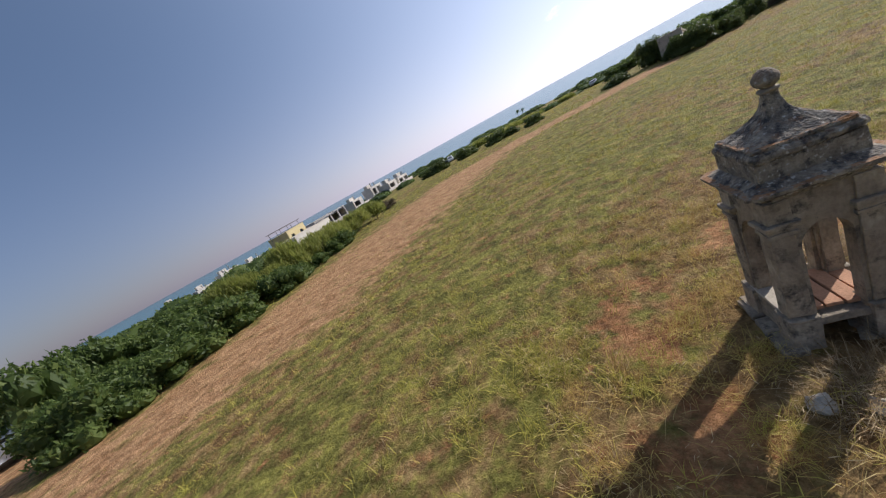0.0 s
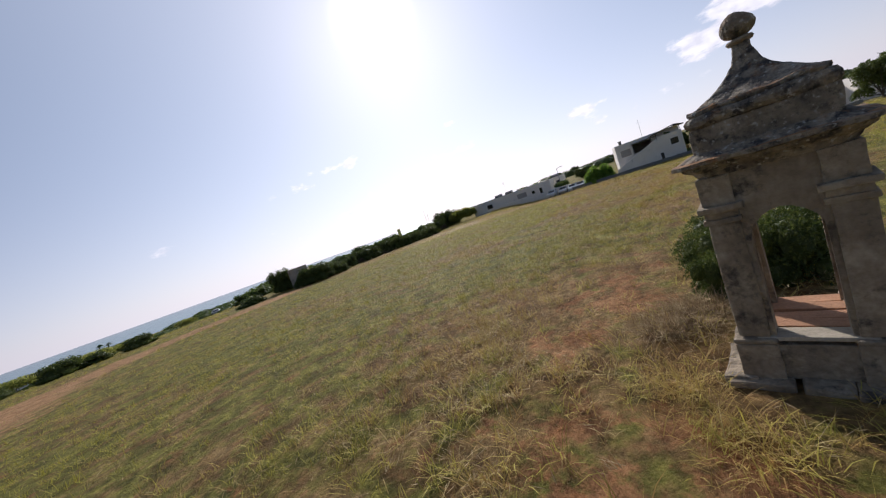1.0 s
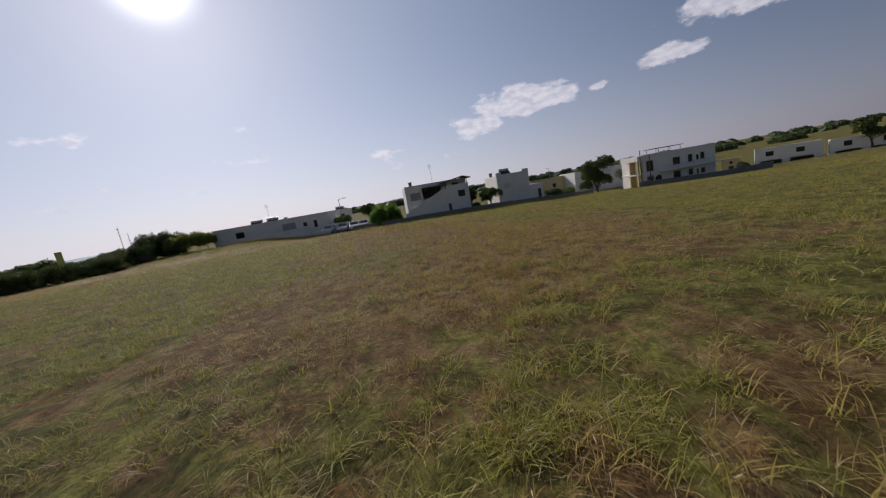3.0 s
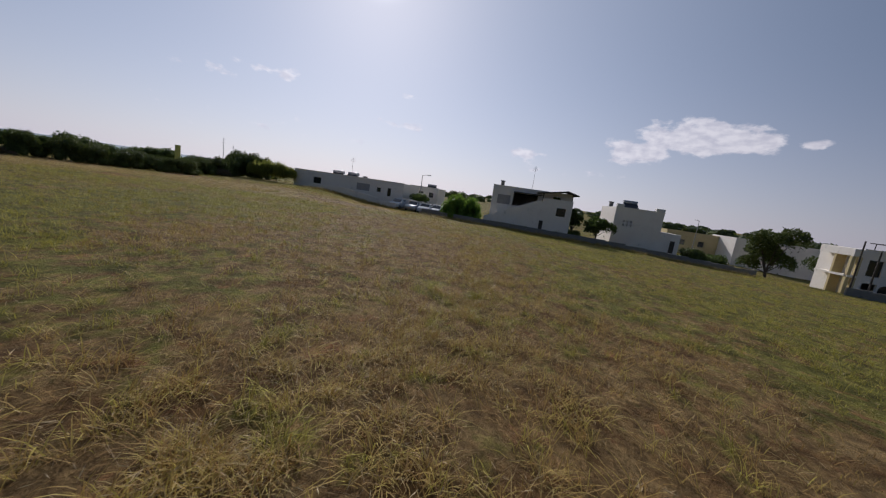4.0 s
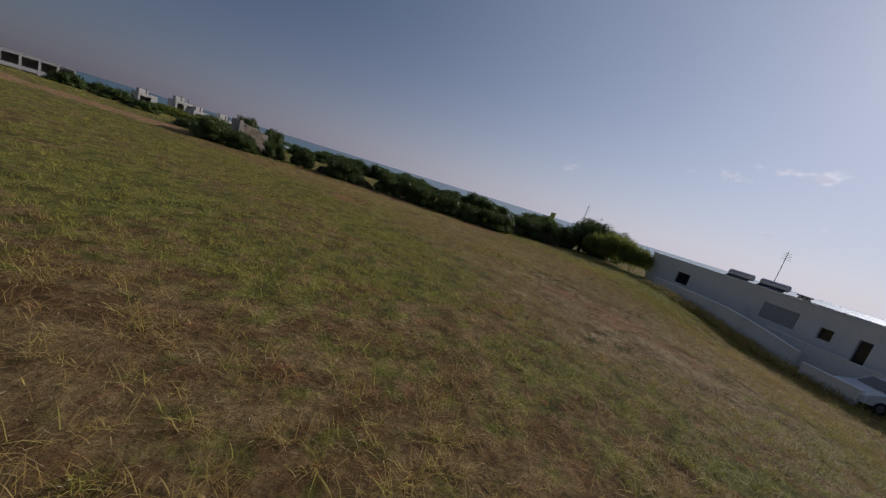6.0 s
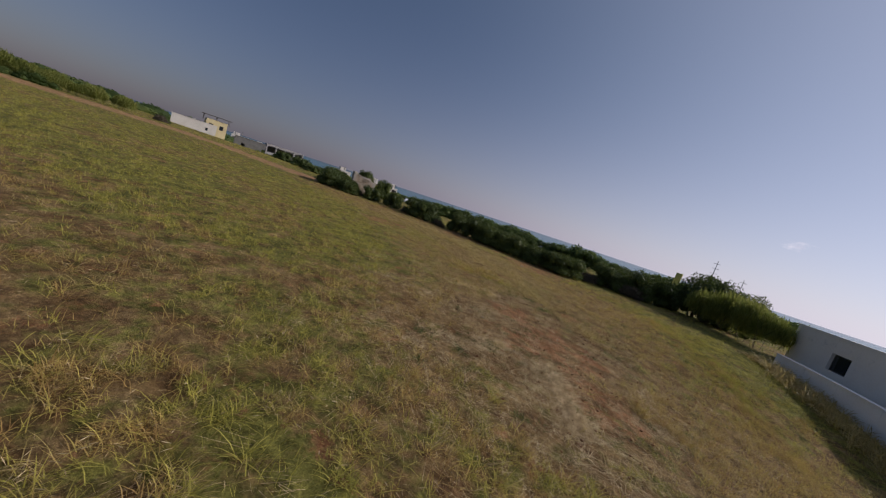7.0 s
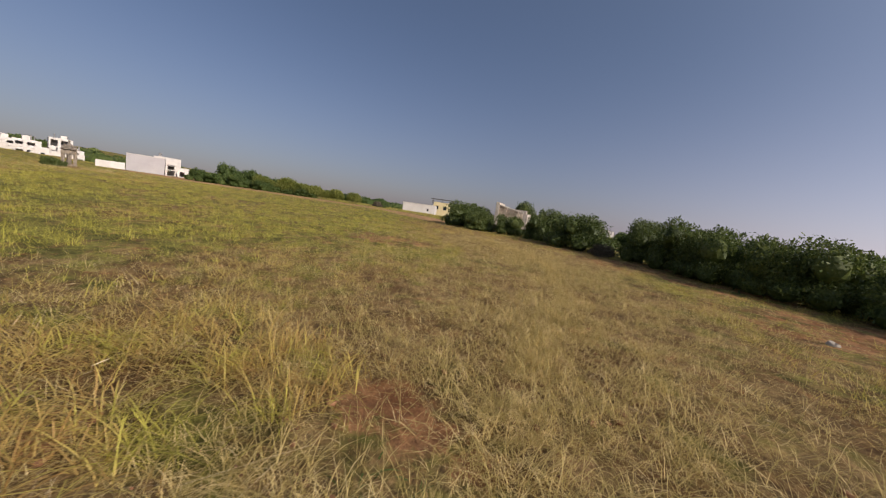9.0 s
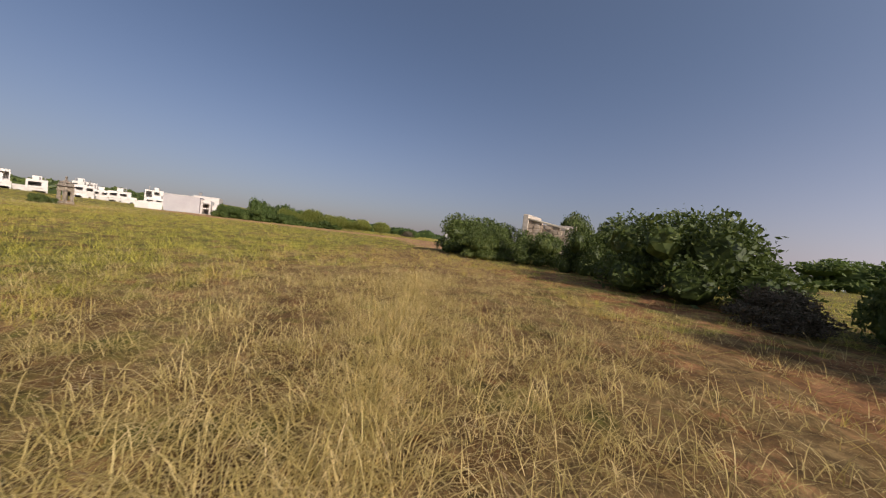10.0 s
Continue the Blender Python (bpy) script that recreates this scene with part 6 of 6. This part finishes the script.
STRIP = [(1, 1), (1, 7), (8, 9.5), (24, 3), (36, -1), (48, 0), (58, 5), (69, 7), (69, 16), (63, 27), (55, 36)]
FULL = "tangled green and straw-coloured field grass"
make_grass("far_field_grass", "pale green grass over the far field", scatter(STRIP, 32, 78, 70000, 12, True, True), 5, 0.16, 0.34, 0.016, 12, 0.8, None, 1, 0.0, (0.42, 0.85))
NEAR = STRIP[:-2]
make_grass("field_grass", FULL, scatter(NEAR, 0, 11, 50000, 1), 8, 0.10, 0.34, 0.0045, 1, 1.1)
make_grass("field_grass", FULL, scatter(STRIP, 8, 42, 92000, 2, True, True), 8, 0.12, 0.32, 0.0075, 2, 0.9, None, 1, 0.0, (0.3, 0.95))
make_grass("field_grass", "olive grass between the bare ground and the walls", scatter([(70, 9), (73.5, 16), (74, 24), (72, 31)], 0, 4.5, 11000, 18, True, True), 9, 0.12, 0.32, 0.0055, 18, 1.1, None, 1, 0.0, (0.3, 1.0))
CORNER = [(68, 19), (64, 26), (60, 31), (55.5, 35), (48, 37)]
make_grass("corner_grass", "dense straw-yellow grass in the field's corner", scatter(CORNER, 0, 7.5, 27000, 5, True, True), 10, 0.10, 0.32, 0.0024, 5, 1.8, DRY, 2, 0.0, (0.2, 0.85))
make_grass("corner_grass", "dense green-yellow grass in the field's corner", scatter(CORNER, 3, 16, 28000, 15, True, True), 8, 0.12, 0.34, 0.0038, 15, 1.3, None, 1, 0.0, (0.3, 1.0))
make_grass("tall_dry_grass", "tall dry stalks over the corner grass", scatter(CORNER, 0, 7, 5000, 16), 5, 0.25, 0.52, 0.002, 16, 1.6, DRY, 3)
make_grass("grass_tussocks", "arching tussocks of dry yellow grass", scatter(NEAR, 0, 12, 8000, 3), 12, 0.14, 0.34, 0.0034, 3, 2.0, DRY, 3)
make_grass("golden_tussocks", "golden-green tussocks standing out of the field", scatter([(20, 5), (36, -1), (47, 0), (58, 6), (68, 10), (67, 20)], 0, 11, 6500, 6), 14, 0.16, 0.36, 0.0045, 6, 1.7, GRASS, 3)
make_grass("straw_litter", "flattened straw lying on the red earth", scatter(STRIP, 0, 10, 16000, 4, False), 8, 0.12, 0.42, 0.0038, 4, 4.0, LITTER, 1, 0.5)
make_grass("straw_litter", "mown straw lying thick on the bare ground", scatter([(67, 13), (65.5, 17), (64, 20)], 0, 7.0, 9500, 14, False, True), 13, 0.16, 0.55, 0.0042, 14, 4.5, STRAW, 1, 0.25)


def make_ears_and_glints(name, label, places, each, h0, h1, long, wide, seed, material):
    """Ripe ears and broken stalks above the grass, standing in for glints on blades too: short pale spindles at all
    angles.
    """
    rng = np.random.default_rng(seed)
    n = len(places) * each
    base = np.repeat(places, each, 0) + rng.normal(size=(n, 2)) * 0.16
    z = np.repeat(np.array([zg(x, y) for x, y in places]), each) + rng.uniform(h0, h1, n)
    c = np.stack([base[:, 0], base[:, 1], z], 1)
    u = rng.normal(size=(n, 3)) * np.array([1, 1, 0.45]) + np.array([0, 0, 0.25])
    u /= np.linalg.norm(u, axis=1, keepdims=True)
    w = np.cross(u, rng.normal(size=(n, 3)))
    w /= np.linalg.norm(w, axis=1, keepdims=True)
    s = (long * rng.uniform(0.5, 1.3, n))[:, None]
    q = (wide * rng.uniform(0.7, 1.3, n))[:, None]
    v = np.stack([c - u * s, c + w * q, c + u * s, c - w * q], 1).reshape(-1, 3)
    me = bpy.data.meshes.new(name)
    me.from_pydata(v.tolist(), [], np.arange(4 * n).reshape(n, 4).tolist())
    me.materials.append(material)
    return tagged(new(name, me), label, "grass", kind="stuff")


# Spindles put in both as ripe ears and as sun glints on the blades.
make_ears_and_glints("grass_ears", "pale spindles for ripe ears and blade glints over the field grass", scatter(NEAR, 0, 14, 30000, 8), 3, 0.06, 0.28, 0.06, 0.004, 8, STRAW)


def weeds(name, label, spots, per, blades, h0, h1, width, seed, material, lean=1.2):
    rng = np.random.default_rng(seed)
    tufts = np.concatenate([np.array([[x, y]]) + rng.normal(size=(per, 2)) * r * 0.5 for x, y, r in spots])
    make_grass(name, label, tufts, blades, h0, h1, width, seed, lean, material, 3)


weeds("dry_weeds", "dry brown weeds beside the shrine", ((5.3, 5.75, 0.45), (5.75, 5.35, 0.4), (3.55, 3.55, 0.5), (4.3, 3.35, 0.45), (5.2, 3.5, 0.4)), 90, 10, 0.2, 0.5, 0.003, 21, LITTER)
weeds("green_weeds", "green grass tufts at the foot of the shrine", ((3.1, 5.6, 0.35), (3.25, 4.5, 0.3), (2.6, 3.6, 0.5), (3.9, 5.95, 0.35), (2.0, 5.0, 0.6)), 45, 12, 0.1, 0.28, 0.0026, 22, GRASS)
rngb = random.Random(31)
weeds("low_weeds", "low grey-green weeds on the bare earth", [(67.5 + rngb.uniform(-5, 5), 18 + rngb.uniform(-6, 8), 0.35) for i in range(75)], 7, 9, 0.06, 0.17, 0.006, 25, LEAF_MID, 1.4)
weeds("tall_green_tufts", "tall arching green grass tufts in the corner", [(62.2 + rngb.uniform(-1.6, 1.6), 24.4 + rngb.uniform(-1.3, 1.6), 0.3) for i in range(26)], 9, 10, 0.22, 0.42, 0.0042, 26, GRASS, 1.5)


def earth_clods(places, seed):
    """Small broken lumps of red earth, half sunk in the ground."""
    rng = np.random.default_rng(seed)
    bm = bmesh.new()
    bmesh.ops.create_icosphere(bm, subdivisions=1, radius=1.0)
    bm.verts.ensure_lookup_table()
    unit = np.array([v.co[:] for v in bm.verts])
    tri = np.array([[v.index for v in f.verts] for f in bm.faces])
    bm.free()
    size = 0.010 + 0.034 * rng.random(len(places)) ** 3
    lumps = unit[None] * rng.uniform(0.6, 1.3, (len(places), len(unit), 1)) * size[:, None, None] * np.array([1.2, 1.0, 0.75])
    lumps[:, :, :2] += places[:, None, :]
    lumps[:, :, 2] += np.array([zg(x, y) for x, y in places])[:, None] + 0.02
    me = bpy.data.meshes.new("earth_clods")
    me.from_pydata(lumps.reshape(-1, 3).tolist(), [], (tri[None] + (np.arange(len(places)) * len(unit))[:, None, None]).reshape(-1, 3).tolist())
    me.materials.append(CLOD)
    return tagged(new("earth_clods", me), "broken clods of dark red earth", "earth", kind="stuff")


earth_clods(scatter([(68, 13), (66, 17), (65, 20), (69, 22), (63, 26)], 0, 4.5, 5200, 33, False), 33)
weeds("wall_weeds", "tall dry weeds along the garden wall", [(78.1 - 0.3 * (i % 2), 15.5 + 0.8 * i, 0.8) for i in range(18)], 40, 9, 0.3, 0.8, 0.012, 23, DRY)
weeds("wall_weeds", "dry weeds and grass along the field wall", [(77.3 - 0.02 * i, 10.0 - 1.0 * i, 0.9) for i in range(42)], 24, 8, 0.25, 0.7, 0.014, 24, DRY)
